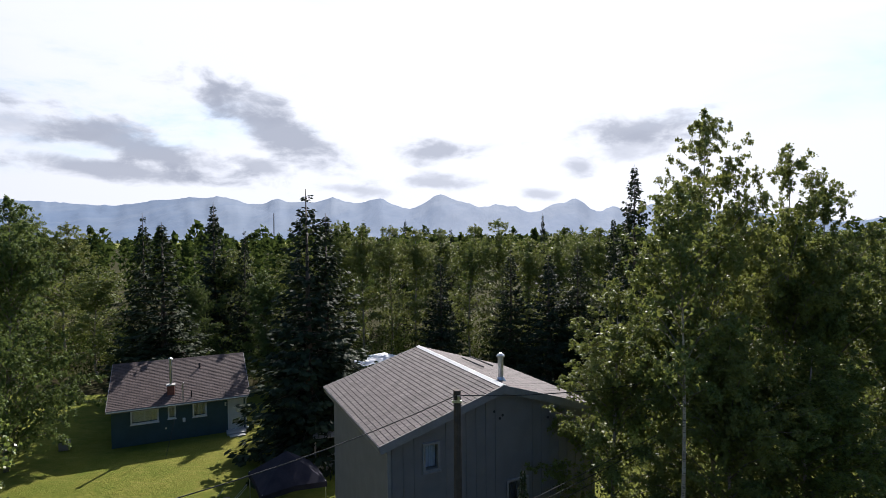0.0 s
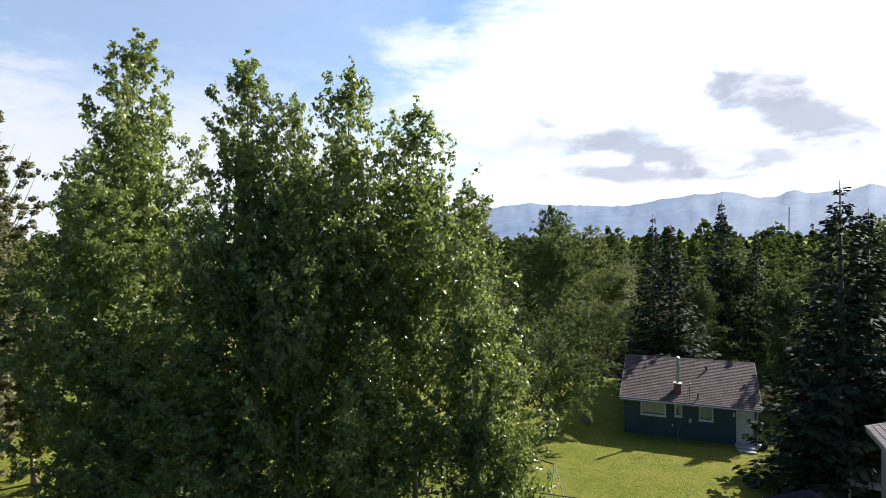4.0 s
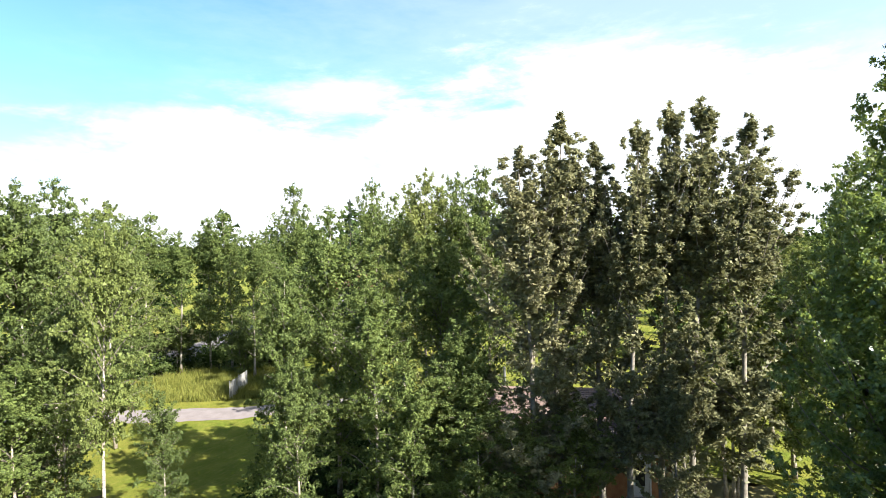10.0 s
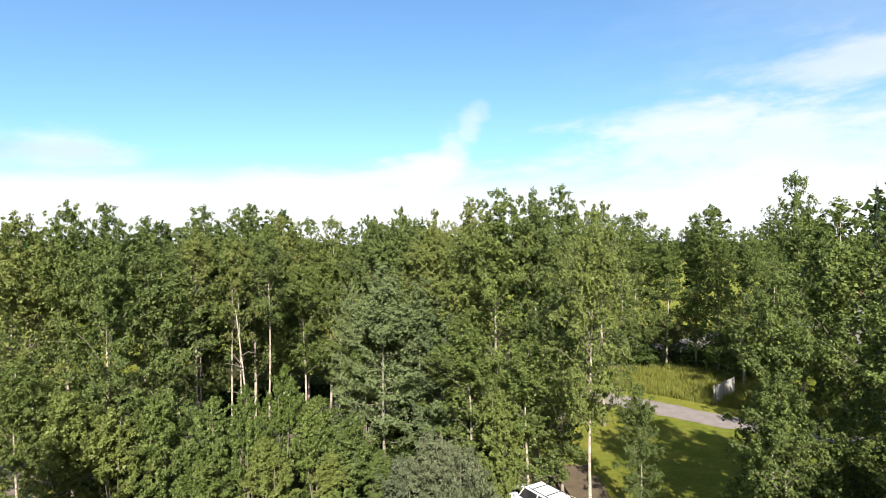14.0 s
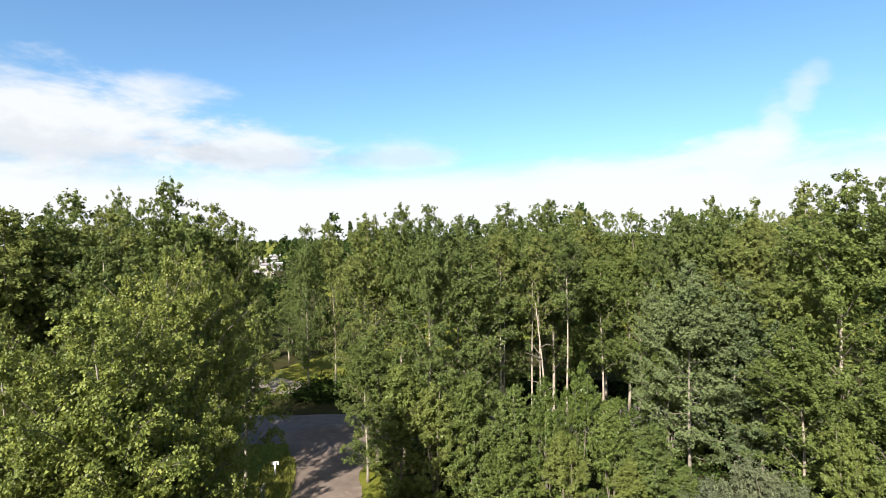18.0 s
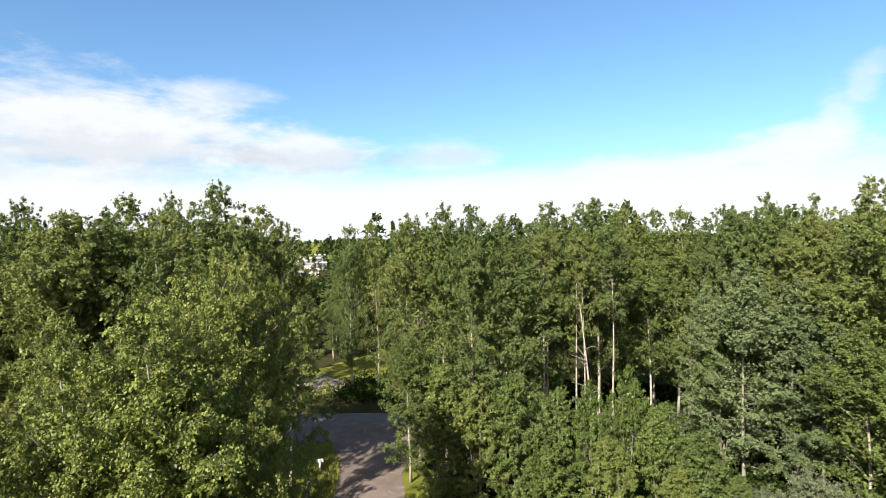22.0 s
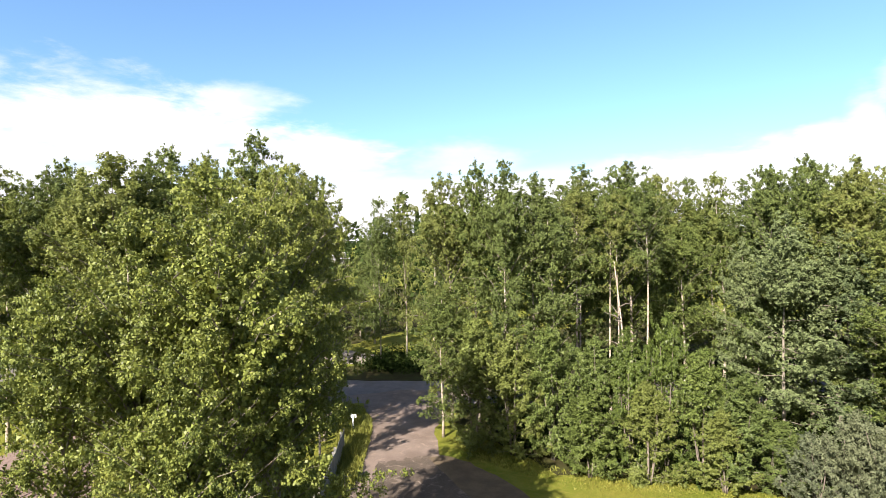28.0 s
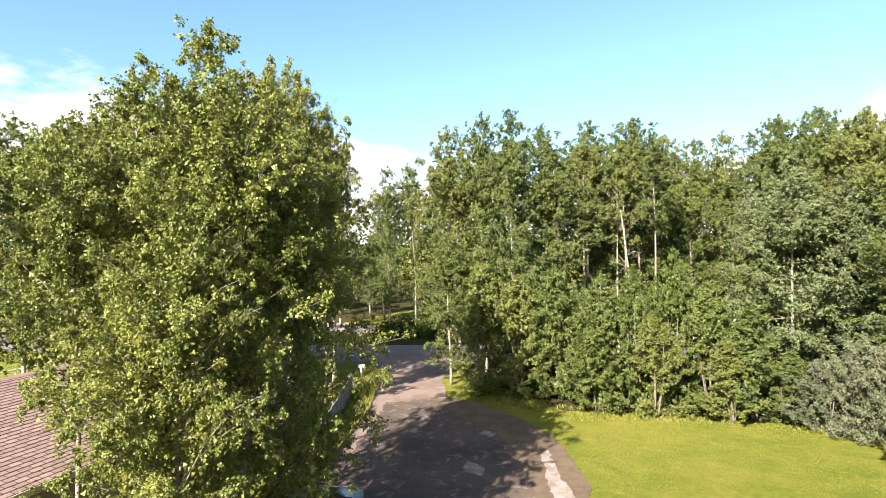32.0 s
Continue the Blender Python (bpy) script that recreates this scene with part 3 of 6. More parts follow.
    pos = root[c] + shoot[c] * (f * s_len[c])[:, None] + away[sprig] * loose + rng.normal(size=(len(c), 3)) * (0.035 + 0.12 * leaf)
    pos[:, 2] -= hang * s_len[c] * f ** 2 + 0.25 * hang * np.abs(away[sprig, 0]) * (away[sprig, 1] > 0.5)
    keep = (pos[:, 2] > 0.05) & (pos[:, 2] < h + 0.35)
    pos, sprig = pos[keep], sprig[keep]
    axis_out = unit(pos - np.concatenate([stem(pos[:, 2])[:, :2], pos[:, 2:3] - 0.5], 1))
    spin = unit(rng.normal(size=(len(away), 3)))
    small = leaves(rng, pos, leaf, leaf * 0.78, leaf_droop, 0.45 * axis_out + 0.55 * spin[sprig] + [0, 0, 0.35], corners=corners)
    # shaded leaves nearer the stem
    m = int(len(pos) * inner)
    pick = rng.integers(0, nb, m)
    core = along(pick, rng.uniform(0.02, 0.58, m)) + rng.normal(size=(m, 3)) * 0.065 * r
    core = core[(core[:, 2] > 0.2 * base + 0.1) & (core[:, 2] < base + 0.86 * crown)]
    large = leaves(rng, core, leaf * 1.6, leaf * 1.4, leaf_droop, np.array([[0, 0, 0.5]]), corners=3)
    boughs = np.stack([along(np.arange(nb), np.full(nb, q)) for q in (0.0, 0.33, 0.66, 1.0)], 1)
    order = rng.permutation(len(b))[: len(b) // 3]
    twig_lines = np.stack([root[order], root[order] + shoot[order] * s_len[order, None] * 0.8], 1)
    return stem, boughs, length, [small, large], twig_lines


def trunk_mesh(rng, stem, h, r0, stems):
    bm = bmesh.new()
    for sidx in range(stems):
        zs = np.linspace(0, h * (0.95 if sidx == 0 else rng.uniform(0.6, 0.9)), 12)
        pts = stem(zs)
        if stems > 1:
            a = sidx * 6.283 / stems
            pts[:, :2] += np.outer(0.10 + zs / h * 0.55, [math.cos(a), math.sin(a)])
        rr = r0 * (1 - 0.93 * (zs / h) ** 0.85) * (1.0 if sidx == 0 else 0.75)
        rr[0] *= 1.35
        tube(pts, np.maximum(rr, 0.012), 8, bm)
    return bm


def limb_mesh(bm, boughs, length, r0, limbs, twig_lines=None):
    """Adds boughs and twigs to a trunk, in its second material."""
    first = len(bm.faces)
    for i in np.argsort(-length)[:limbs]:
        w = r0 * 0.27 * min(1.0, length[i] / 3 + 0.25)
        tube(boughs[i], [w, w * 0.7, w * 0.42, 0.006], 4, bm, False)
    if twig_lines is not None:
        for a, c in twig_lines:
            tube([a, c], [0.010, 0.004], 3, bm, False)
    bm.faces.ensure_lookup_table()
    for f in bm.faces[first:]:
        f.material_index = 1
    return bm


LABELS = {
    "birch": ("tall birch with pale trunk and green summer leaves", "birch_tree", LEAF_BIRCH, BARK_BIRCH),
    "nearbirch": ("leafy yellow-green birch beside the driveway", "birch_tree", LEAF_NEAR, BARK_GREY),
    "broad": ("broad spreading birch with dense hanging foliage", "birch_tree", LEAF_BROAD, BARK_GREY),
    "poplar": ("tall balsam poplar with dark glossy leaves", "poplar_tree", LEAF_POPLAR, BARK_GREY),
    "olive": ("poplar with dull olive leaves and spire tops", "poplar_tree", LEAF_OLIVE, BARK_GREY),
    "aspen": ("aspen with grey-green leaves in flat layers", "aspen_tree", LEAF_ASPEN, BARK_GREY),
    "bush": ("bright green alder thicket bush at the lawn's edge", "bush", LEAF_BUSH, BARK_LIMB),
    "alder": ("young alder bush with fresh light green shoots", "bush", LEAF_YOUNG, BARK_LIMB),
    "willow": ("low willow bush with pale grey-green leaves", "bush", LEAF_WILLOW, BARK_LIMB),
    "spruce": ("dark green spruce with drooping branches", "spruce_tree", NEEDLES, BARK_SPRUCE),
}


def make_tree(kind, seed, h, r, base, n_leaf, leaf, inner=0.13, limbs=26, twigs=False, corners=3, trunk_r=None):
    rng = np.random.default_rng(seed)
    label, cat, leaf_mat, bark = LABELS[kind]
    style = {"alder": "bush"}.get(kind, kind)
    stem, boughs, length, quads, twig_lines = grow(rng, style, h, r, base, n_leaf, leaf, inner, corners)
    tree = thing(cat, label, "tree" if cat != "bush" else "bush")
    r0 = trunk_r or 0.0068 * h + 0.02
    bm = limb_mesh(trunk_mesh(rng, stem, h, r0, STYLES[style][7]), boughs, length, r0, limbs, twig_lines if twigs else None)
    part("trunk", bm, bark, tree, smooth=True).data.materials.append(BARK_LIMB)
    crown = new("crown", leaf_mesh("crown", quads, leaf_mat))
    crown.parent = tree
    return tree


def make_spruce(seed, h, r, base, sprays=50, leaf=0.34):
    """Uneven drooping branches, each hung with narrow sprays of needles."""
    rng = np.random.default_rng(seed)
    tree = thing("spruce_tree", LABELS["spruce"][0], "tree")
    bm = tube([(0, 0, 0), (0, 0, h * 0.5), (0.03, 0.02, h)], [0.011 * h + 0.04, 0.007 * h, 0.012], 7)
    sprays_ = []
    n_branch = int((h - base) * 15)
    us = np.sort(rng.uniform(0, 1, n_branch) ** 1.1)
    for k, u in enumerate(us):
        zz = base + u * (h - base - 0.1)
        a = k * 2.39996 + rng.uniform(-0.5, 0.5)
        length = max(0.10, r * (1 - u) ** 0.95 * rng.uniform(0.55, 1.18))
        d = np.array([math.cos(a), math.sin(a), 0.0])
        sag = -0.42 + 0.85 * u + rng.uniform(-0.08, 0.08)
        m = max(6, int(sprays * (0.2 + length / r)))
        s = rng.uniform(0.10, 1.0, m) ** 0.8
        side = np.cross(d, [0, 0, 1.0])
        off = rng.uniform(-1, 1, m) * (0.10 + 0.26 * length * (1 - s))
        pos = d * (s * length)[:, None] + side * off[:, None]
        pos[:, 2] = zz + sag * length * s + 0.25 * length * s ** 3 - 0.3 * np.abs(off) - rng.uniform(0, 0.22, m)
        along = unit(d * 0.7 + side * np.sign(off)[:, None] * 0.45 + [0, 0, -0.5] + rng.normal(size=(m, 3)) * 0.3)
        nrm = unit(rng.normal(size=(m, 3)) * 0.6 + d * 0.4 + [0, 0, 0.7])
        sd = unit(np.cross(nrm, along))
        l = leaf * rng.uniform(0.6, 1.3, (m, 1)) * (0.40 + 0.60 * (1 - u) ** 0.5)
        w = l * 0.33
        sprays_.append(np.stack([pos, pos + along * l * 0.5 + sd * w, pos + along * l, pos + along * l * 0.5 - sd * w], 1))
        if length > 0.9:
            tube([(0, 0, zz), d * length * 0.6 + [0, 0, zz + sag * length * 0.6]], [0.028, 0.01], 3, bm, False)
    part("trunk", bm, BARK_SPRUCE, tree, smooth=True)
    crown = new("crown", leaf_mesh("crown", [np.concatenate(sprays_)], NEEDLES))
    crown.parent = tree
    return tree


# masters, each grown once and then copied at other sizes
H0, R0 = 16.0, 3.0
MASTERS = {
    "birch_low": [make_tree("birch", 10 + i, H0, R0, 2.0, 29000, 0.115, 0.18, 44) for i in range(4)],
    "birch_high": [make_tree("birch", 20 + i, H0, R0, 5.0, 25000, 0.113, 0.16, 40) for i in range(4)],
    "birch_slim": [make_tree("birch", 25 + i, H0, 1.8, 9.2, 9500, 0.096, 0.10, 30, trunk_r=0.10) for i in range(3)],
    "alder": [make_tree("alder", 75 + i, 7.0, 2.0, 0.3, 25000, 0.082) for i in range(2)],
    "birch_far": [make_tree("birch", 30 + i, H0, R0, 3.0, 17000, 0.125, 0.20, 14) for i in range(4)],
    "poplar": [make_tree("poplar", 40 + i, 18.0, R0, 0.9, 34000, 0.112, 0.16, 60, False, 4) for i in range(3)],
    "poplar_back": [make_tree("poplar", 45 + i, 18.0, R0, 0.9, 46000, 0.100, 0.16, 50) for i in range(2)],
    "olive": [make_tree("olive", 50 + i, 20.0, 2.6, 5.0, 44000, 0.104, 0.20, 50) for i in range(3)],
    "aspen": [make_tree("aspen", 60 + i, 15.0, R0, 2.2, 29000, 0.106) for i in range(2)],
    "bush": [make_tree("bush", 70 + i, 7.0, 2.0, 0.3, 26000, 0.094) for i in range(4)],
    "willow": [make_tree("willow", 80 + i, 3.2, 2.0, 0.1, 15000, 0.072, 0.10, 14) for i in range(2)],
    "nearbirch": [make_tree("nearbirch", 90 + i, 14.0, R0, 1.0, 48000, 0.072, 0.22, 60, True, 4) for i in range(3)],
    "nearbirch_high": [make_tree("nearbirch", 95 + i, 14.0, R0, 5.6, 36000, 0.072, 0.20, 50, True, 4) for i in range(2)],
    "front": [make_tree("birch", 100 + i, H0, R0, 1.2, 54000, 0.088, 0.20, 50, True) for i in range(3)],
    "broad": [make_tree("broad", 110 + i, H0, 6.0, 1.6, 75000, 0.108, 0.14, 80) for i in range(1)],
    "spruce": [make_spruce(120 + i, H0, R0, 1.0) for i in range(3)],
}
SIZE = {"birch_slim": (H0, 1.8), "alder": (7.0, 2.0), "poplar": (18.0, R0), "poplar_back": (18.0, R0), "olive": (20.0, 2.6), "aspen": (15.0, R0), "bush": (7.0, 2.0), "willow": (3.2, 2.0), "nearbirch": (14.0, R0), "nearbirch_high": (14.0, R0), "broad": (H0, 6.0)}
used = set()


def plant(rows, seed, group, sort=None):
    rng = np.random.default_rng(seed)
    for kind, x, y, h, r, base in rows:
        key = kind
        if kind == "birch":
            far = math.hypot(x, y) > 47
            key = sort or ("birch_far" if far else "birch_high" if base > 3.2 else "birch_low")
        if kind == "poplar" and math.hypot(x, y) > 16.6:
            key = "poplar_back"
        if kind == "nearbirch" and base >= 2.6:
            key = "nearbirch_high"
        pool = MASTERS[key]
        src = pool[rng.integers(len(pool))]
        h0, r0 = SIZE.get(key, (H0, R0))
        m = Matrix.Translation((x, y, 0)) @ Matrix.Rotation(rng.uniform(0, 6.28), 4, "Z") @ Matrix.Diagonal((r / r0, r / r0 * rng.uniform(0.92, 1.08), h / h0, 1))
        if src.name not in used:
            used.add(src.name)
            src.matrix_world = m
            ob = src
        else:
            ob = copy_thing(src, m)
        ob["group"] = group
        ob.matrix_basis = m


# ---- ground, roads ----
edge_rng = random.Random(5)
bm = bmesh.new()
bmesh.ops.create_grid(bm, x_segments=60, y_segments=60, size=4800)
ground = tagged(part("ground", bm, GRASS), "mown grass and open ground reaching the horizon", "ground", kind="structure")
# floor of the woods; the trees' shade is put into the litter's colour
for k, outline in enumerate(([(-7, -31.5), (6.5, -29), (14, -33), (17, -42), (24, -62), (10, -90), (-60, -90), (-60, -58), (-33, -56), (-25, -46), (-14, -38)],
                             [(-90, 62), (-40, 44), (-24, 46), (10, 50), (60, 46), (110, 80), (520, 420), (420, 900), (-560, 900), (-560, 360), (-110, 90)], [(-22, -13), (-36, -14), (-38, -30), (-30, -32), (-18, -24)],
                             # the last sheet also darkens the strip past the street where shadows fall
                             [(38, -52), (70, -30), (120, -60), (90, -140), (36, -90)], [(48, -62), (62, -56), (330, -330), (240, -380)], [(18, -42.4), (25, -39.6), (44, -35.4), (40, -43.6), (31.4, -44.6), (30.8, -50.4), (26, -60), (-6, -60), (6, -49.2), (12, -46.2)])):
    tagged(part("forest_floor", sheet(ragged(outline, edge_rng, 1.5, 0.5), 0.006), LITTER), "leaf litter and moss darkened for shade under the trees", "ground", kind="structure")
STREET = [(120, -22), (84, -26.5), (60, -29.5), (42, -33), (25, -37.8), (10, -44.2), (-5, -51), (-22, -58.8), (-40, -67), (-70, -81), (-110, -98)]


def strip(points, half):
    """The outline of a road of even width along a line."""
    left, right = [], []
    for k, (x, y) in enumerate(points):
        x0, y0 = points[max(k - 1, 0)]
        x1, y1 = points[min(k + 1, len(points) - 1)]
        q = math.hypot(x1 - x0, y1 - y0)
        left.append((x - half * (y1 - y0) / q, y + half * (x1 - x0) / q))
        right.append((x + half * (y1 - y0) / q, y - half * (x1 - x0) / q))
    return left + right[::-1]


tagged(part("street", sheet(ragged(strip(STREET, 3.3), edge_rng, 1.2, 0.10), 0.010), LANE), "grey asphalt street running behind the trees", "road", kind="structure")
road_out = [(11.6, -14.5), (15.6, -24.0), (19.4, -31.4), (22.6, -34.9), (25.0, -36.5), (22, -39.5), (15.2, -42.4), (16.6, -38.6), (16.2, -35.0), (15.2, -32.4), (13.2, -28.6), (9.0, -25.4), (6.2, -23), (4.0, -19.4), (1.6, -13), (0.5, -6), (8.2, -6)]
edge_strip = [(11.9, -14.6), (15.5, -23.6), (19.2, -31.2), (18.0, -31.0), (14.6, -24.0), (11.2, -15.4)]
tagged(part("gravel_edge", sheet(ragged(edge_strip, edge_rng, 0.35, 0.11), 0.022), ASPHALT), "brown loose gravel along the driveway's edge", "ground", kind="structure")
far_drive = [(30.2, -46.4), (34.6, -44.4), (46, -45.5), (60, -49), (60, -53), (44, -51), (36, -51.4), (31.2, -50.4)]
tagged(part("far_driveway", sheet(ragged(far_drive, edge_rng, 0.9, 0.2), 0.015), GRAVEL), "pale gravel drive beyond the street", "road", kind="structure")
tagged(part("road", sheet(ragged(road_out, edge_rng, 0.9, 0.16), 0.012), ASPHALT), "worn patched asphalt driveway with gravel edges", "road", kind="structure")
drive_out = [(11.1, -14.5), (14.4, -22.6), (15.6, -26.2), (13.5, -28.2), (9.3, -25.2), (6.3, -22.7), (4.1, -19.3), (1.8, -13), (0.9, -6.4), (8.0, -6.4)]
tagged(part("driveway", sheet(ragged(drive_out, edge_rng, 0.22, 0.2), 0.016), OLD_ASPHALT), "dark worn asphalt driveway with pale patches", "driveway", kind="structure")
lane = [(-44, -28.5), (-31.0, -39.4), (-27.2, -44.2), (-22.6, -51.0), (-19.0, -56.4), (-22.4, -57.6), (-26.4, -52.0), (-29.4, -47.8), (-33.0, -42.2), (-45.5, -30)]
tagged(part("gravel_lane", sheet(ragged(lane, edge_rng, 0.9, 0.14), 0.012), PATH_GREY), "pale gravel lane through the grass", "road", kind="structure")
soil = [(9.9, -25.0), (6.9, -22.7), (4.8, -19.4), (3.4, -16), (2.4, -12), (1.0, -12), (1.7, -16), (3.2, -20.6), (4.8, -23.4), (6.2, -25.2), (8.6, -27.0), (11, -28.2), (12.9, -28.6), (13.3, -27.8)]
tagged(part("soil_verge", sheet(ragged(soil, edge_rng, 0.5, 0.09), 0.021), SOIL), "trodden brown soil between driveway and grass", "ground", kind="structure")
for patch in ([(5.5, -23.0), (4.9, -22.0), (4.3, -20.7), (3.6, -19.7), (2.9, -18.4), (2.5, -17.4), (3.1, -17.3), (3.8, -18.6), (4.5, -19.8), (4.9, -21.0), (5.6, -22.4)], [(8.9, -24.3), (8.2, -24.0), (8.1, -23.5), (8.8, -23.7)], [(8.0, -20.6), (7.0, -20.2), (6.9, -19.5), (7.9, -19.8)]):
    tagged(part("gravel_patch", sheet(ragged(patch, edge_rng, 0.18, 0.07), 0.026), GRAVEL), "pale broken concrete and gravel at the driveway's edge", "ground", kind="structure")

dirt = [(-9.6, -30.4), (-10.6, -33.4), (-13.4, -36.0), (-17.6, -34.6), (-16.6, -30), (-13.6, -26.4), (-9.6, -27.0)]
tagged(part("dirt_patch", sheet(ragged(dirt, edge_rng, 0.6, 0.3), 0.01), SOIL), "trodden brown soil round the parked car", "ground", kind="structure")
# darker sheet over the lawn: dry grass plus painted yard shade
yard = [(-30, -0.5), (-34, 0.4), (-37.5, -2), (-37.5, -6.2), (-33.4, -8.6), (-30.6, -9.4), (-28.4, -5.6)]
tagged(part("bare_yard", sheet(ragged(yard, edge_rng, 0.7, 0.35), 0.01), DRY_GRASS), "dry yellow-brown grass toned down for shade in front of the cabin", "ground", kind="structure")

# ---- mountains, far woods ----
# summits: azimuth, height over the foothills and half width in degrees
PEAKS = [(-45, 1.0, 6), (-38.4, 0.35, 2.0), (-33.4, 0.55, 2.4), (-30.3, 1.05, 2.6), (-26.5, 1.35, 2.6), (-21.8, 1.05, 1.7), (-19.2, 0.75, 1.8), (-16.4, 1.35, 1.9), (-11.8, 1.35, 2.2), (-5.5, 1.75, 2.0), (-3.0, 0.55, 1.4), (0.4, 0.9, 1.5), (2.2, 0.45, 0.9), (5.9, 0.75, 1.3), (8.1, 1.45, 1.5), (11.7, 0.85, 1.1), (15.2, 0.85, 1.6), (18.0, 0.85, 2.6), (23, 0.55, 3.5), (31, -0.55, 4)]


def mountains():
    bm = bmesh.new()
    nx, ny = 420, 16
    rows = []
    for j in range(ny):
        row = []
        for i in range(nx):
            az = radians(-62 + 124 * i / (nx - 1))
            f = j / (ny - 1)
            d = 2900 + 1700 * f
            deg = math.degrees(az)
            ridge = (2.75 if deg < -3 else 2.75 - 0.045 * min(deg + 3, 24)) + sum(hgt * math.exp(-abs((deg - at) / wid) ** 1.7) for at, hgt, wid in PEAKS) + 0.10 * noise.noise((deg * 0.9, 9.4, 0)) + 0.10 * noise.noise((deg * 1.9, 1.7, 0)) + 0.05 * noise.noise((deg * 3.6, 4.2, 0))
            fold = 0.16 * noise.noise((deg * 0.5, 2.5 * f + 7, 1)) + 0.08 * noise.noise((deg * 1.6, 6 * f, 3))
            zz = 4600 * math.tan(radians(ridge)) * (f ** 1.25 * (1 + fold * (1 - f))) + 60 * fold * f
            row.append(bm.verts.new((d * math.sin(az), d * math.cos(az), max(zz, -2.0))))
        rows.append(row)
    for a, b in zip(rows, rows[1:]):
        for i in range(nx - 1):
            bm.faces.new((a[i], a[i + 1], b[i + 1], b[i]))
    return bm


tagged(part("mountain_range", mountains(), RANGE, smooth=True), "blue mountain range with painted haze along the horizon", "mountains", kind="structure")


def clear(x, y):
    """Whether woods may stand at a place: not on yards, roads and the open lanes."""
    d, az = math.hypot(x, y), math.degrees(math.atan2(x, y))
    if d < 64:
        return False
    if 139.2 < az < 144.4 and d < 420:
        return d > 80
    return True


def far_woods(seed, count, near, far, per_tree, leaf, h_lo, h_hi):
    rng = np.random.default_rng(seed)
    out = []
    made = 0
    while made < count:
        d = math.sqrt(rng.uniform(near ** 2, far ** 2))
        a = rng.uniform(0, 6.283)
        x, y = d * math.sin(a), d * math.cos(a)
        if not clear(x, y):
            continue
        made += 1
        h, r = rng.uniform(h_lo, h_hi), rng.uniform(2.2, 3.8)
        conifer = rng.uniform() < 0.16
        if abs(math.degrees(a) - 180) < 105 and near < 100:
            h *= 1.22
        if 139.2 < math.degrees(math.atan2(x, y)) < 144.4 and d < 300:
            h *= 0.42
        if conifer:
            r, h = r * 0.6, h * 1.05
        u = rng.uniform(0, 1, per_tree) ** 0.8
        prof = (1 - u) ** 0.8 + 0.03 if conifer else wide_birch(u)
        ang = rng.uniform(0, 6.283, per_tree)
        rad = r * prof * rng.uniform(0.35, 1.08, per_tree)
        pos = np.stack([x + rad * np.cos(ang), y + rad * np.sin(ang), h * (0.12 + 0.88 * u) + rng.normal(0, 0.3, per_tree)], 1)
        out.append(leaves(rng, pos, leaf, leaf, 0.5, corners=3))
    return np.concatenate(out)


woods = new("far_woods", leaf_mesh("far_woods", [far_woods(301, 420, 64, 130, 420, 0.62, 11.5, 15.5)], FAR_LEAF))
tagged(woods, "dense mixed birch and spruce woods in the distance", "woods", kind="stuff")
woods = new("far_woods", leaf_mesh("far_woods", [far_woods(302, 1300, 130, 520, 70, 1.7, 10.5, 14.5)], FAR_LEAF))
tagged(woods, "dense mixed birch and spruce woods in the distance", "woods", kind="stuff")
woods = new("far_woods", leaf_mesh("far_woods", [far_woods(303, 2600, 520, 2600, 20, 7.0, 10.0, 15.0)], FAR_LEAF))
tagged(woods, "hazy treetops far off towards the mountains", "woods", kind="stuff")


# ---- grass tufts and undergrowth ----
def inside(x, y, poly):
    hit_ = np.zeros(len(x), bool)
    for (x0, y0), (x1, y1) in zip(poly, poly[1:] + poly[:1]):
        cross = ((y0 > y) != (y1 > y)) & (x < (x1 - x0) * (y - y0) / (y1 - y0 + 1e-9) + x0)
        hit_ ^= cross
    return hit_


def scatter(rng, poly, n):
    p = np.array(poly)
    out = np.zeros((0, 2))
    while len(out) < n:
        q = rng.uniform(p.min(0), p.max(0), (2 * n, 2))
        out = np.concatenate([out, q[inside(q[:, 0], q[:, 1], poly)]])
    return out[:n]


def tufts(seed, poly, n, h, w=0.035):
    """Leaning blades of grass, three corners each."""
    rng = np.random.default_rng(seed)
    p = scatter(rng, poly, n)
    root = np.concatenate([p, np.zeros((n, 1))], 1)
    a = rng.uniform(0, 6.283, n)
    side = np.stack([np.cos(a), np.sin(a), 0 * a], 1) * (w * rng.uniform(0.6, 1.5, (n, 1)))
    hh = h * rng.uniform(0.4, 1.3, (n, 1)) * (0.6 + 0.8 * np.abs(np.sin(p[:, :1] * 1.7) * np.cos(p[:, 1:] * 1.3)))
    tip = root + rng.normal(size=(n, 3)) * hh * [0.35, 0.35, 0.0] + hh * [0, 0, 1.0]
    return np.stack([root - side, root + side, tip], 1)


FIELD = [(-33.4, -45.6), (-30.4, -49.6), (-27.5, -55), (-31, -60), (-40, -58), (-46, -50), (-42, -40), (-37, -41.5)]
VERGE = [(11.9, -15.2), (15.4, -24.2), (18.8, -30.4), (21.6, -33.6), (21.2, -30.0), (17.8, -25.2), (12.6, -15.0)]
HEDGE_FOOT = [(5.2, -27.3), (10.5, -28.6), (13.4, -30.6), (13.6, -33), (6.3, -29.4), (-1.5, -30.9), (-7.5, -30.8), (-12, -31.5), (-12, -29.8), (-6.9, -29.6), (-1.4, -29.6)]
LAWN_NEAR = [(5.4, -20.4), (7.6, -24.4), (6.2, -27.6), (-1.4, -29.8), (-12, -29.6), (-12, -17), (2.6, -16)]
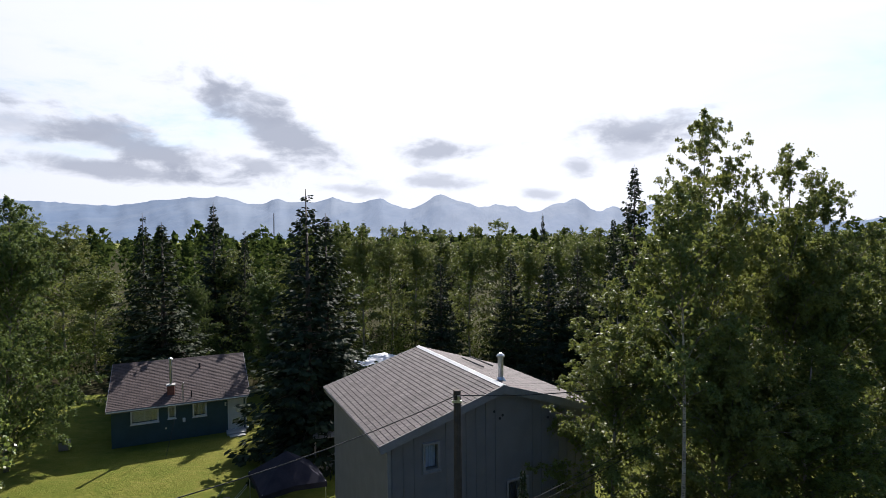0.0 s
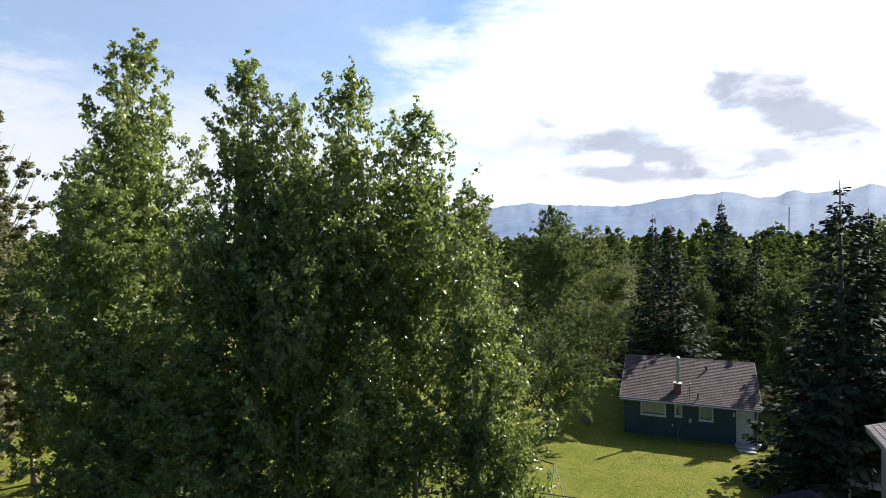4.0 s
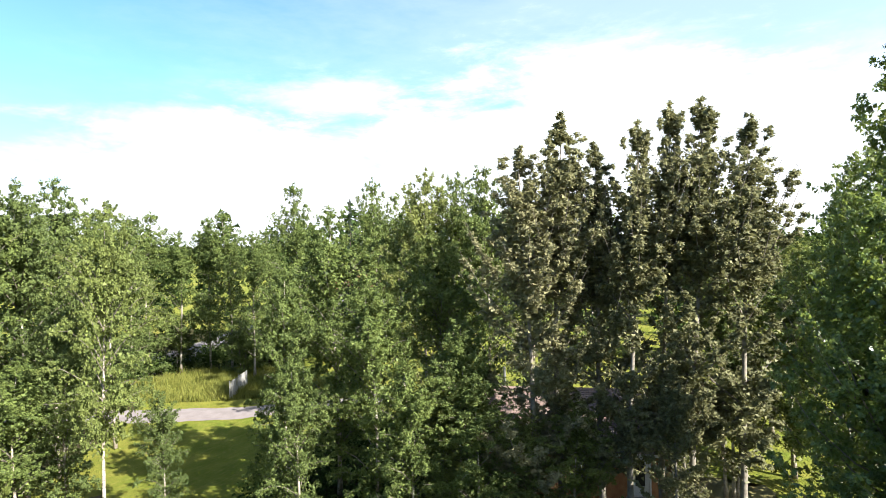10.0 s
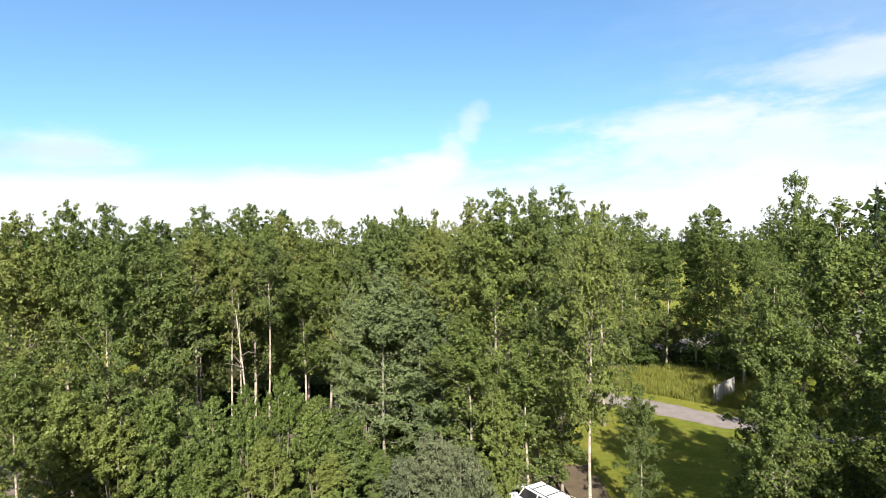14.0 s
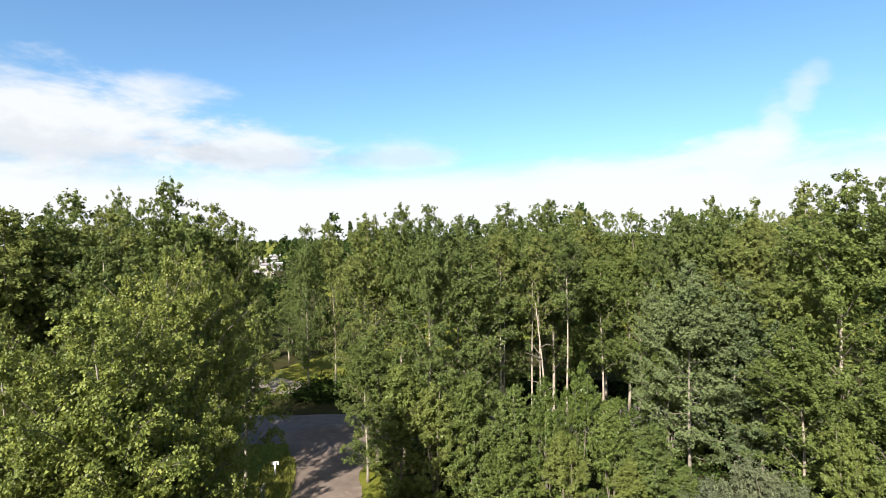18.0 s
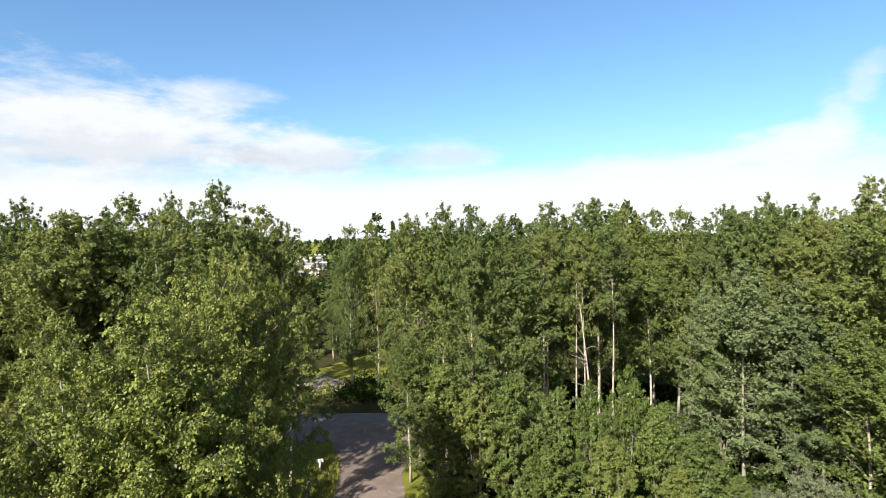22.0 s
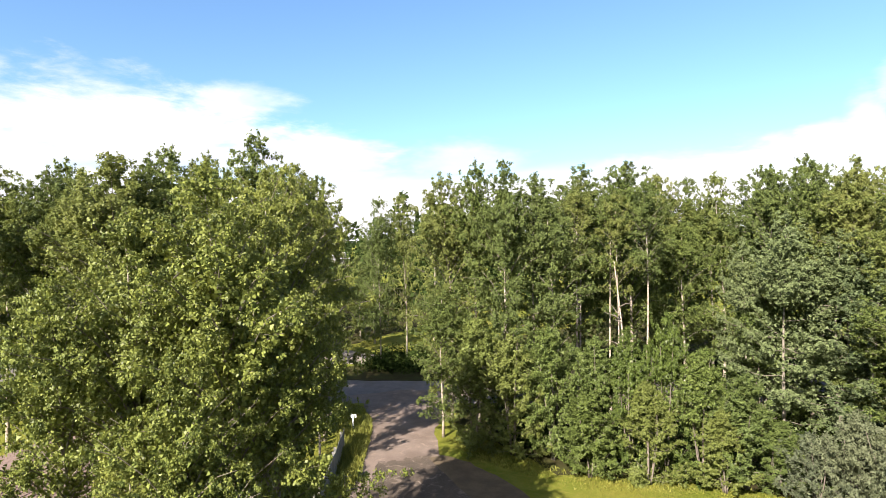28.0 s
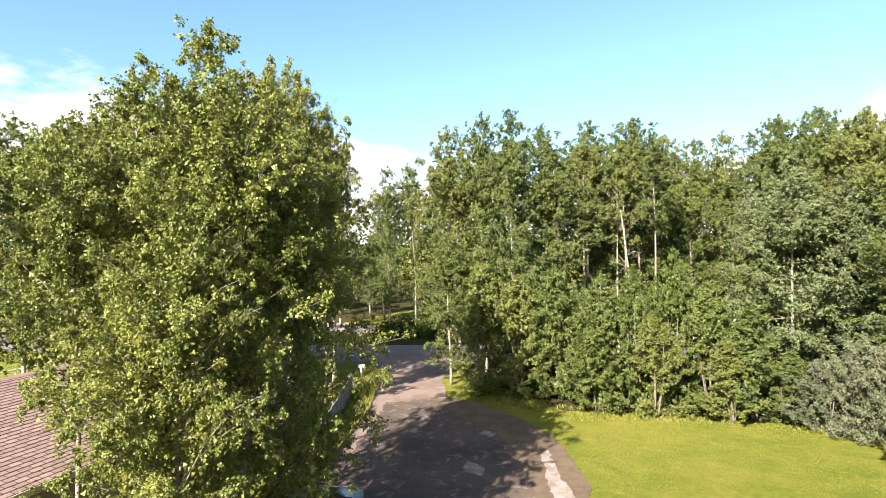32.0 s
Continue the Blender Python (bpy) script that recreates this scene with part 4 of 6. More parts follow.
for name_, label_, sets in (("tall_grass", "tall yellow-green grass and weeds at the edges", [(401, FIELD, 34000, 0.62), (402, VERGE, 9000, 0.42), (403, HEDGE_FOOT, 3000, 0.13)]),
                            ("lawn_tufts", "uneven short tufts in the mown grass", [(404, LAWN_NEAR, 30000, 0.03, 0.012)])):
    tagged(new(name_, leaf_mesh(name_, [tufts(*row) for row in sets], LAWN_BLADE if name_ == "lawn_tufts" else GRASS_BLADE)), label_, "grass", kind="stuff")


def shrubs(seed, poly, n, h, leaf):
    """Low clumped leaves under the trees."""
    rng = np.random.default_rng(seed)
    c = scatter(rng, poly, max(8, n // 60))
    pick = rng.integers(0, len(c), n)
    top = h * rng.uniform(0.4, 1.3, len(c))
    off = rng.normal(size=(n, 2)) * 0.55
    z_ = top[pick] * np.exp(-(off ** 2).sum(1) * 0.9) * rng.uniform(0.2, 1.0, n) + 0.08
    return leaves(rng, np.concatenate([c[pick] + off, z_[:, None]], 1), leaf, leaf * 0.8, 0.2, corners=3)


UNDER = [([(-7, -32), (6.5, -30.2), (13, -34), (16, -42), (18, -58), (-10, -66), (-24, -58), (-14, -38)], 26000, 1.1), ([(-19, -14), (-34, -15), (-36, -30), (-28, -31), (-17, -24)], 14000, 1.0),
         ([(-60, 50), (-24, 47), (6, 50), (45, 44), (60, 64), (-70, 70)], 70000, 4.2), ([(-27, -3), (-31, -2), (-31, -12), (-24, -14), (-21, -6)], 5000, 0.5), ([(-24, -52), (-26, -62), (-52, -66), (-54, -50), (-46, -52), (-40, -59), (-31, -61)], 22000, 2.6), ([(29.4, -43.4), (30.4, -49.8), (24, -53), (8, -56), (14, -48.2)], 16000, 1.5), ([(30, -41.6), (38, -38.6), (40, -42.6), (31, -44.4)], 3500, 0.5)]
tagged(new("undergrowth", leaf_mesh("undergrowth", [shrubs(410 + i, poly, n, h, 0.22) for i, (poly, n, h) in enumerate(UNDER)], UNDER_LEAF)), "low shrubs and saplings under the trees", "undergrowth", kind="stuff")
# ---- the trees: kind, place, height, crown's half width, crown's base ----
YARD = [
    ("birch", 7.4, 19.5, 17.6, 2.9, 2.5), ("birch", 10.3, 20.4, 16.3, 2.7, 2), ("birch", 12.0, 20.7, 15.1, 2.7, 1.5), ("birch", 13.8, 20.8, 13.6, 3.0, 1),
    ("birch", 4.2, 19.3, 11.7, 2.9, 1), ("birch", 5.9, 19.5, 13.6, 2.2, 1), ("birch", 7.2, 17.4, 10.8, 2.6, 1), ("birch", 9.5, 17.5, 10.1, 2.8, 1),
    ("broad", -28.0, 29.2, 15.9, 5.6, 1.6), ("birch", -45.5, 36.3, 19.1, 3.6, 3), ("broad", -27.2, 48.7, 10.1, 3.3, 2), ("broad", -20.7, 48.6, 10.5, 4.2, 1.5),
    ("birch", -37.5, 49.1, 11.0, 3.5, 2), ("birch", -47.8, 57.5, 15.3, 4, 2),
]
YARD_SPRUCE = [
    ("spruce", -11.3, 32.9, 16.3, 4.6, 0.6), ("spruce", -10.7, 34.7, 14.9, 4.2, 0.8), ("spruce", -29.8, 44.8, 15.6, 3.2, 1), ("spruce", -26.5, 42.2, 14.7, 4.6, 1),
    ("spruce", -30.6, 58.3, 17.4, 4.4, 2), ("spruce", -25.2, 54.2, 14.4, 2.4, 2), ("spruce", 11.0, 44.5, 18.8, 3.8, 2), ("spruce", 10.7, 50.7, 14.9, 2.8, 2),
    ("spruce", -13.4, 83.7, 16.1, 2.2, 2), ("spruce", -5.4, 69.6, 14.5, 2.6, 2), ("spruce", 8.2, 94.5, 17.1, 2.2, 2), ("spruce", 0.8, 14.8, 7.1, 1.0, 0.5),
    ("spruce", 1.5, 50.0, 12.4, 3.2, 1), ("spruce", 4.6, 47.2, 12.0, 3.4, 1), ("spruce", 7.2, 48.6, 12.4, 3.2, 1), ("spruce", -17.2, 47.4, 11.6, 3.2, 1), ("spruce", -14.4, 45.2, 11.0, 3.0, 1), ("spruce", -5.0, 52.0, 11.6, 3.0, 1),
]
BELT = [
    ("birch", -17.4, 61.4, 15.2, 3.6, 3), ("birch", -14.0, 58.1, 14.7, 3.2, 2.5), ("birch", -11.6, 61.7, 14.6, 3.4, 3), ("birch", -8.1, 57.2, 14.2, 3.2, 3),
    ("birch", -5.9, 61.5, 14.3, 3.4, 2.5), ("birch", -2.5, 56.8, 14.5, 3.2, 2), ("birch", 1.0, 59.8, 15.1, 3.6, 3), ("birch", 3.3, 53.7, 13.2, 3.0, 2),
    ("birch", 6.2, 55.5, 13.7, 3.4, 2.5), ("birch", 9.2, 59.1, 14.4, 3.4, 3), ("birch", 11.7, 62.8, 14.2, 3.5, 3), ("birch", -20.0, 54.2, 13.2, 3.5, 2),
    ("birch", -29.0, 59.1, 12.3, 3.6, 2),
]
POPLARS = [
    ("poplar", -16.3, 4.9, 19.0, 3.0, 1), ("poplar", -15.0, 7.1, 18.7, 3.0, 1), ("poplar", -13.5, 8.6, 17.4, 3.1, 1), ("poplar", -11.6, 8.8, 13.3, 2.3, 0.5),
    ("poplar", -10.6, 9.0, 10.7, 1.6, 0.5), ("poplar", -14.1, 5.4, 15.9, 2.6, 0.5), ("poplar", -22.4, 2.6, 20.9, 3.6, 1), ("poplar", -24.5, 1.3, 17.1, 2.4, 4),
    ("poplar", -20.2, 3.6, 14.2, 2.3, 1), ("poplar", -15.6, 3.6, 12.6, 2.8, 0.3), ("poplar", -12.6, 6.5, 11.7, 2.5, 0.3), ("poplar", -18.4, 2.3, 10.9, 2.8, 0.3),
    ("poplar", -19.2, 1.7, 15.5, 3.0, 0.5), ("poplar", -16.2, 6.1, 17.9, 2.3, 1),
]
OLIVE = [
    ("olive", -26.2, -9.7, 20.2, 3.4, 5), ("olive", -24.7, -10.7, 18.5, 3.2, 5), ("olive", -27.9, -5.4, 20.3, 3.0, 5), ("olive", -28.2, -4.1, 20.3, 3.1, 5),
    ("olive", -28.9, -2.3, 19.6, 3.2, 5), ("olive", -27.7, -8.2, 18.9, 3.2, 5), ("olive", -26.7, -6.5, 19.4, 2.9, 5), ("birch", -34.2, -3.2, 12.8, 2.4, 5), ("birch", -34.5, -2.9, 11.2, 1.8, 5),
    ("birch", -22.4, -12.2, 8.6, 2.3, 0.5), ("birch", -23.4, -13.6, 8.4, 2.2, 0.5), ("birch", -25.2, -8.7, 7.2, 1.9, 0.3), ("birch", -24.3, -10.6, 6.8, 1.9, 0.3), ("olive", -27.3, -4.5, 9.5, 1.4, 1.5), ("olive", -25.8, -4.6, 9.0, 1.7, 2.5),
]
WEST = [
    # these five are added, mostly hidden, to cast shade on the cabin and yard
    ("birch", -36.5, 1.5, 14.0, 3.8, 1), ("birch", -39.5, -0.5, 14.0, 3.2, 1), ("birch", -41.5, -4.5, 13.0, 3.0, 1), ("birch", -31.0, 5.0, 14.2, 3.4, 1), ("birch", -33.8, 3.6, 14.2, 3.4, 1),
    ("birch", -24.1, -22.1, 16.4, 3.2, 2), ("birch", -20.2, -21.7, 13.5, 2.3, 1), ("birch", -21.7, -17.3, 13.1, 2.7, 1), ("birch", -27.0, -16.8, 15.2, 3.4, 1.5),
    ("birch", -23.3, -13.3, 10.9, 2.4, 0.8), ("birch", -20.3, -14.2, 9.4, 2.0, 0.5), ("birch", -18.6, -19.2, 9.5, 1.9, 0.5), ("birch", -33.9, -22.7, 19.5, 3.2, 3),
    ("birch", -36.8, -22.0, 19.5, 3.2, 3), ("birch", -34.5, -17.9, 19.4, 3.0, 3), ("birch", -38.6, -40.2, 20.1, 2.9, 4), ("birch", -41.2, -33.0, 20.3, 2.6, 4),
    ("birch", -36.6, -63.0, 18.4, 3.2, 2), ("birch", -41.7, -54.8, 18.3, 3.4, 2), ("birch", -38.4, -59.4, 16.3, 3.0, 1), ("birch", -39.3, -28.9, 18.6, 3.2, 3),
]
WEST_FAR = [
    ("birch", -34.4, -62.0, 17.9, 3.2, 2), ("birch", -40.8, -49.9, 15.8, 3.0, 1), ("birch", -46.6, -53.7, 16.5, 3.0, 2), ("birch", -45.0, -36.5, 16.6, 3.2, 2),
    ("spruce", -44.2, -38.7, 19.4, 1.6, 3), ("birch", -41.3, -17.6, 18.6, 3.4, 3), ("birch", -31.0, -62.6, 18.5, 3.2, 2), ("birch", -33.0, -65.0, 18.5, 3, 2),
    ("birch", -41.4, -58.2, 17.9, 2.8, 1), ("birch", -27.5, -62.0, 17.0, 2.8, 1), ("birch", -48.6, -15.2, 18.1, 3.5, 3), ("birch", -46.5, -1.7, 15.4, 3.5, 3),
    ("birch", -47.3, 37.8, 19.3, 3.4, 3), ("birch", -51.2, 55.4, 17.4, 4, 2),
]
NORTH = [
    ("birch", 7.9, -41.3, 17.5, 3.4, 3), ("birch", 4.9, -43.9, 17.8, 3.4, 3.5), ("birch", 3.5, -50.2, 17.4, 3.0, 4), ("birch", 1.3, -52.4, 17.2, 3.0, 4),
    ("birch", -1.4, -50.5, 17.1, 3.0, 4), ("birch", -4.2, -46.4, 16.9, 3, 4), ("birch", -6.7, -48.3, 17.9, 3.0, 3), ("birch", -9.7, -49.9, 17.8, 3.0, 3),
    ("birch", -12.3, -44.3, 18.4, 3.0, 3), ("birch", -11.7, -35.2, 18.2, 3.5, 1.5), ("birch", -14.6, -36.4, 18.2, 3.3, 1.5), ("birch", -17.6, -39.5, 18.9, 3.2, 2),
    ("birch", -14.4, -27.3, 16.4, 2.3, 5.5), ("birch", -17.0, -27.1, 7.3, 1.3, 0.6), ("birch", -9.4, -36.8, 14.7, 2.8, 2), ("birch", -22.2, -41.9, 17.9, 3, 3),
]
NORTH_LOW = [
    ("birch", -9.2, -32.7, 10.4, 2.6, 1), ("birch", -11.9, -30.4, 9.5, 2.4, 1.2), ("birch", -14.3, -31.1, 11.6, 2.2, 1.5), ("bush", -10.2, -29.4, 6.8, 1.8, 0.6),
    ("birch", 8.2, -35.0, 14.7, 3.0, 3), ("bush", -35.4, -61.6, 5.4, 2.6, 0.3), ("bush", -39.0, -60.8, 5.6, 2.8, 0.3), ("bush", -41.0, -52.1, 5.5, 2.6, 0.3),
    ("bush", -45.5, -52.8, 5.5, 3, 0.3), ("bush", -27.2, -60.6, 5.1, 2.4, 0.3), ("bush", -3.4, -40.5, 8.3, 2.4, 0.3), ("bush", -7.8, -42.1, 8.1, 2.6, 0.3),
]
ASPEN = [
    ("aspen", -4.4, -37.6, 13.4, 3.0, 4.5), ("aspen", -7.2, -38.3, 12.3, 3.2, 4), ("aspen", -2.6, -40.7, 11.9, 2.2, 5), ("aspen", -8.2, -36.1, 11.1, 2.6, 3),
]
CORNER = [
    ("birch", 10.6, -33.5, 17.1, 2.7, 1.5), ("birch", 15.0, -34.4, 16.6, 3.1, 0.8), ("birch", 13.2, -34.6, 17.2, 2.6, 2), ("birch", 28.8, -46.8, 16.4, 2.1, 3),
    ("birch", 27.0, -48.8, 16.8, 2.3, 3), ("birch", 24.0, -49.2, 16.6, 2.6, 2), ("birch", 8.9, -44.4, 16.5, 3.0, 4), ("birch", 5.9, -47.1, 16.9, 3.0, 4), ("birch", 3.8, -49.4, 16.4, 2.8, 4),
    ("birch", 11.5, -42.7, 15.0, 2.8, 3), ("birch", -0.5, -50.7, 14.9, 3, 4), ("birch", -4.2, -43.6, 16.7, 2.7, 5), ("birch", -6.5, -43.4, 16.9, 2.8, 5),
    ("birch", -8.8, -41.0, 16.1, 2.8, 4), ("birch", 1.4, -46.6, 13.1, 2.8, 4), ("birch", 14.2, -31.2, 9.4, 1.9, 0.8), ("birch", 43, -57, 8.4, 2.6, 0.5), ("birch", 47, -61, 8.8, 2.8, 0.5),
    ("birch", 39, -58, 8.0, 2.4, 0.5), ("birch", 35.5, -56, 12.5, 2.6, 0.8), ("birch", 50.5, -58, 9.2, 2.8, 0.5), ("birch", 45, -67, 9.0, 3.0, 0.5), ("birch", 53, -67, 9.0, 3.0, 0.5),
]
HEDGE = [
    ("bush", 11.6, -30.4, 7.4, 2.3, 0.2), ("bush", 9.3, -30.2, 6.8, 2.2, 0.2), ("bush", 7.1, -30.5, 7.4, 2.1, 0.2), ("bush", 4.8, -30.5, 6.8, 2.0, 0.2),
    ("alder", 3.1, -30.8, 7.4, 1.7, 0.2), ("alder", 1.3, -31.5, 8.2, 1.6, 0.2), ("bush", -0.3, -30.9, 6.5, 1.9, 0.2), ("bush", -2.2, -30.7, 5.5, 1.9, 0.2),
    ("bush", 1.9, -29.5, 4.9, 1.7, 0.1), ("bush", 4.8, -29.0, 4.3, 1.6, 0.1), ("bush", -1.3, -29.9, 3.9, 1.5, 0.1), ("bush", -3.6, -31.1, 3.3, 1.6, 0.1),
]
WILLOW = [
    ("willow", -5.0, -30.5, 3.0, 2.0, 0.1), ("willow", -6.4, -30.8, 4.1, 2.2, 0.1), ("willow", -7.5, -29.6, 3.9, 2.2, 0.1), ("willow", -7.9, -27.4, 4.4, 1.8, 0.1),
]
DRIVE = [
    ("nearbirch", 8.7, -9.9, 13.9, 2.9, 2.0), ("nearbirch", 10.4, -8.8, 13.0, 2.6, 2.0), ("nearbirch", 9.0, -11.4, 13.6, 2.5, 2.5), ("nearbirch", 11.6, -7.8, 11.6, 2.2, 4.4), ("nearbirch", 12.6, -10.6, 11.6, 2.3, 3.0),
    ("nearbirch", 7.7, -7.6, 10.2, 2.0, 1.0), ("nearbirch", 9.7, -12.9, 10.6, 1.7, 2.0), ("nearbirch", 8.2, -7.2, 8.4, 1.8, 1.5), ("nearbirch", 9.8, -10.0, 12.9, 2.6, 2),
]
SOUTH = [
    ("birch", 20.5, -27.7, 16.2, 2.5, 4), ("nearbirch", 12.7, -17.6, 13.6, 2.1, 3.0), ("birch", 27.3, -22.3, 17.8, 3.4, 3), ("birch", 25.2, -18.3, 16.6, 3.0, 2), ("birch", 22.0, -24.0, 18.3, 3.2, 2),
    ("birch", 29.5, -27.6, 18.4, 2.2, 3), ("birch", 23.9, -29.3, 17.4, 3.2, 2), ("birch", 38.6, -23.1, 18.2, 2.6, 3), ("birch", 33.9, -19.3, 16.8, 2.8, 3),
    ("birch", 36.4, -18.6, 17.2, 3, 3), ("birch", 33.6, -15.0, 17.0, 3, 3), ("birch", 35.7, -48.0, 9.4, 3, 1), ("birch", 34.3, -42.7, 14.8, 2.6, 2),
]
SOUTH += [
    ("nearbirch", 11.2, -13.8, 14.6, 2.6, 3.0), ("nearbirch", 10.9, -12.0, 13.4, 2.4, 3.0), ("nearbirch", 11.8, -15.4, 14.8, 2.2, 3.0), ("birch", 24.5, -17.7, 16.6, 3.4, 1.0),
    ("birch", 25.5, -19.8, 16.8, 3.2, 1.0), ("birch", 24.9, -22.3, 17.0, 3.2, 1.0), ("birch", 29.3, -19.4, 16.3, 3.2, 1.0), ("birch", 33.6, -20.0, 16.2, 3.4, 1.0), ("birch", 18.3, -17.7, 15.3, 2.4, 3.0),
]
SLIM = [
    ("birch", 5.35, -38.6, 15.5, 1.7, 9), ("birch", 4.8, -38.1, 15.0, 1.5, 9), ("birch", 3.1, -39.4, 15.6, 1.9, 9), ("birch", 7.5, -38.0, 15.8, 1.9, 9), ("birch", 7.3, -38.6, 14.6, 1.6, 9),
    ("birch", 9.8, -36.3, 16.4, 2.0, 9), ("birch", 11.9, -36.6, 15.6, 2.0, 9), ("birch", -8.0, -40.8, 15.4, 2.2, 9), ("birch", -7.6, -41.0, 14.6, 1.6, 9), ("birch", -34.1, -3.5, 12.0, 1.9, 6), ("birch", 5.1, 15.35, 14.6, 1.7, 9),
]
for i, (rows, group, sort) in enumerate((
        (YARD[:8], "birches beside the grey house", "front"), (YARD[8:], "trees round the blue house", None), (YARD_SPRUCE, "spruces round the yard", None),
        (BELT, "birches behind the houses", None), (POPLARS, "poplar clump", None), (OLIVE, "olive poplars by the cabin", None), (WEST, "birches west of the camera", None),
        (WEST_FAR, "birches past the gravel lane", None), (NORTH, "birches behind the hedge", None), (NORTH_LOW, "birches behind the hedge", None), (SLIM, "slender birches bare to their crowns", "birch_slim"), (ASPEN, "aspens behind the hedge", None),
        (CORNER, "birches at the road corner", None), (HEDGE, "thicket at the lawn's edge", None), (WILLOW, "pale willows", None), (DRIVE, "birches beside the driveway", None), (SOUTH, "trees past the driveway", None))):
    plant(rows, 200 + i, group, sort)
for pool in MASTERS.values():
    for src in pool:
        if src.name not in used:
            for o in (*src.children_recursive, src):
                bpy.data.objects.remove(o)
# ---- houses ----
def wall_bm(x0, x1, z0, z1, thick, holes=()):
    """A wall along x, centred on y = 0, with rectangular holes (x0, x1, z0, z1) through it."""
    bm = bmesh.new()
    xs = sorted({x0, x1, *(v for h in holes for v in h[:2])})
    for a, b in zip(xs, xs[1:]):
        cuts = sorted((h[2], h[3]) for h in holes if h[0] <= a and h[1] >= b)
        low = z0
        for c, d in cuts + [(z1, z1)]:
            if c - low > 1e-4:
                box(a, -thick / 2, low, b, thick / 2, c, 0.0, bm)
            low = d
    bmesh.ops.remove_doubles(bm, verts=bm.verts, dist=1e-5)
    return bm


def window(parent, x0, x1, z0, z1, y, frame_mat, turn=None, bars=1, curtain=None, sill=True):
    """A framed window in a wall that faces -y at the given y."""
    m = turn or Matrix()
    w = new("window")
    w.parent = parent
    w.matrix_local = m
    f = 0.085
    part("frame", wall_bm(x0 - f, x1 + f, z0 - f, z1 + f, 0.10, [(x0, x1, z0, z1)]), frame_mat, w).location = (0, y - 0.11, 0)
    step = (x1 - x0) / bars
    for k in range(bars):
        pane = part("pane", box(x0 + k * step + 0.015, -0.006, z0 + 0.01, x0 + (k + 1) * step - 0.015, 0.006, z1 - 0.01), GLASS, w)
        pane.location = (0, y, 0)
        pane.visible_shadow = False
        if k:
            part("glazing_bar", box(x0 + k * step - 0.02, -0.03, z0, x0 + k * step + 0.02, 0.02, z1), frame_mat, w).location = (0, y, 0)
    if sill:
        part("sill", box(x0 - 0.12, -0.12, z0 - 0.135, x1 + 0.12, 0.02, z0 - 0.088, 0.008), frame_mat, w).location = (0, y - 0.09, 0)
    if curtain:
        bm = bmesh.new()
        prev = None
        for k in range(25):
            x = x0 + (x1 - x0) * k / 24
            yy = 0.10 + 0.02 * math.sin(k * 1.9)
            pair = (bm.verts.new((x, yy, z0)), bm.verts.new((x, yy, z1)))
            if prev:
                bm.faces.new((prev[0], pair[0], pair[1], prev[1]))
            prev = pair
        part("curtain", bm, curtain, w).location = (0, y, 0)
    return w


def shingles(rng, length, slope, tab, course, lift=0.020):
    """Overlapping tabs on a slope that runs up along y, each a thin slab tilted a little."""
    bm = bmesh.new()
    row = 0
    y = 0.0
    while y < slope - 0.02:
        x = -length / 2 - (tab * 0.5 if row % 2 else 0.0)
        while x < length / 2:
            a, b = max(x + 0.011, -length / 2), min(x + tab - 0.011, length / 2)
            if b - a > 0.03:
                j = rng.uniform(-0.004, 0.004)
                top = min(y + course * 0.93, slope)
                q = [(a, y + j, lift), (b, y + j, lift), (b, top, 0.004), (a, top, 0.004), (a, y + j, -0.004), (b, y + j, -0.004)]
                v = [bm.verts.new(p) for p in q]
                bm.faces.new(v[:4])
                bm.faces.new((v[0], v[4], v[5], v[1]))
            x += tab
        y += course
        row += 1
    return bm


def gable_roof(parent, rng, half_len, half_wid, eave, ridge, mat_sh, mat_trim, tab, course, thick=0.16, cap_mat=None):
    """Two sloping slabs with shingles, barge boards, fascias and a ridge cap."""
    rise = ridge - eave
    slope = math.hypot(half_wid, rise)
    ang = math.degrees(math.atan2(rise, half_wid))
    for side in (-1, 1):
        deck = part("roof_slope", box(-half_len, 0, -thick, half_len, slope, -0.012), mat_trim, parent, "painted roof deck edge")
        deck.matrix_local = Matrix.Rotation(0 if side < 0 else math.pi, 4, "Z") @ pose(0, -half_wid, eave, ang)
        sh = tagged(part("shingles", shingles(rng, 2 * half_len, slope, tab, course), mat_sh, deck, "overlapping asphalt shingle tabs"), kind="stuff")
        # black sheet that puts shadow into the gaps between the tabs
        part("underlay", box(-half_len + 0.01, 0.01, -0.011, half_len - 0.01, slope - 0.01, -0.004), RUBBER, deck)
        part("fascia", box(-half_len - 0.02, -0.03, -thick - 0.04, half_len + 0.02, -0.004, 0.0), mat_trim, deck)
        for end in (-1, 1):
            part("barge_board", box(min(end * half_len, end * (half_len + 0.03)), 0, -thick - 0.05, max(end * half_len, end * (half_len + 0.03)), slope - 0.01, 0.014), mat_trim, deck)
    part("ridge_cap", prism([(-half_wid * 0.032, ridge - 0.032 * rise + 0.022), (0, ridge + 0.045), (half_wid * 0.032, ridge - 0.032 * rise + 0.022), (0, ridge + 0.02)], -half_len, half_len), cap_mat or mat_sh, parent).matrix_local = Matrix.Rotation(math.pi / 2, 4, "Z")


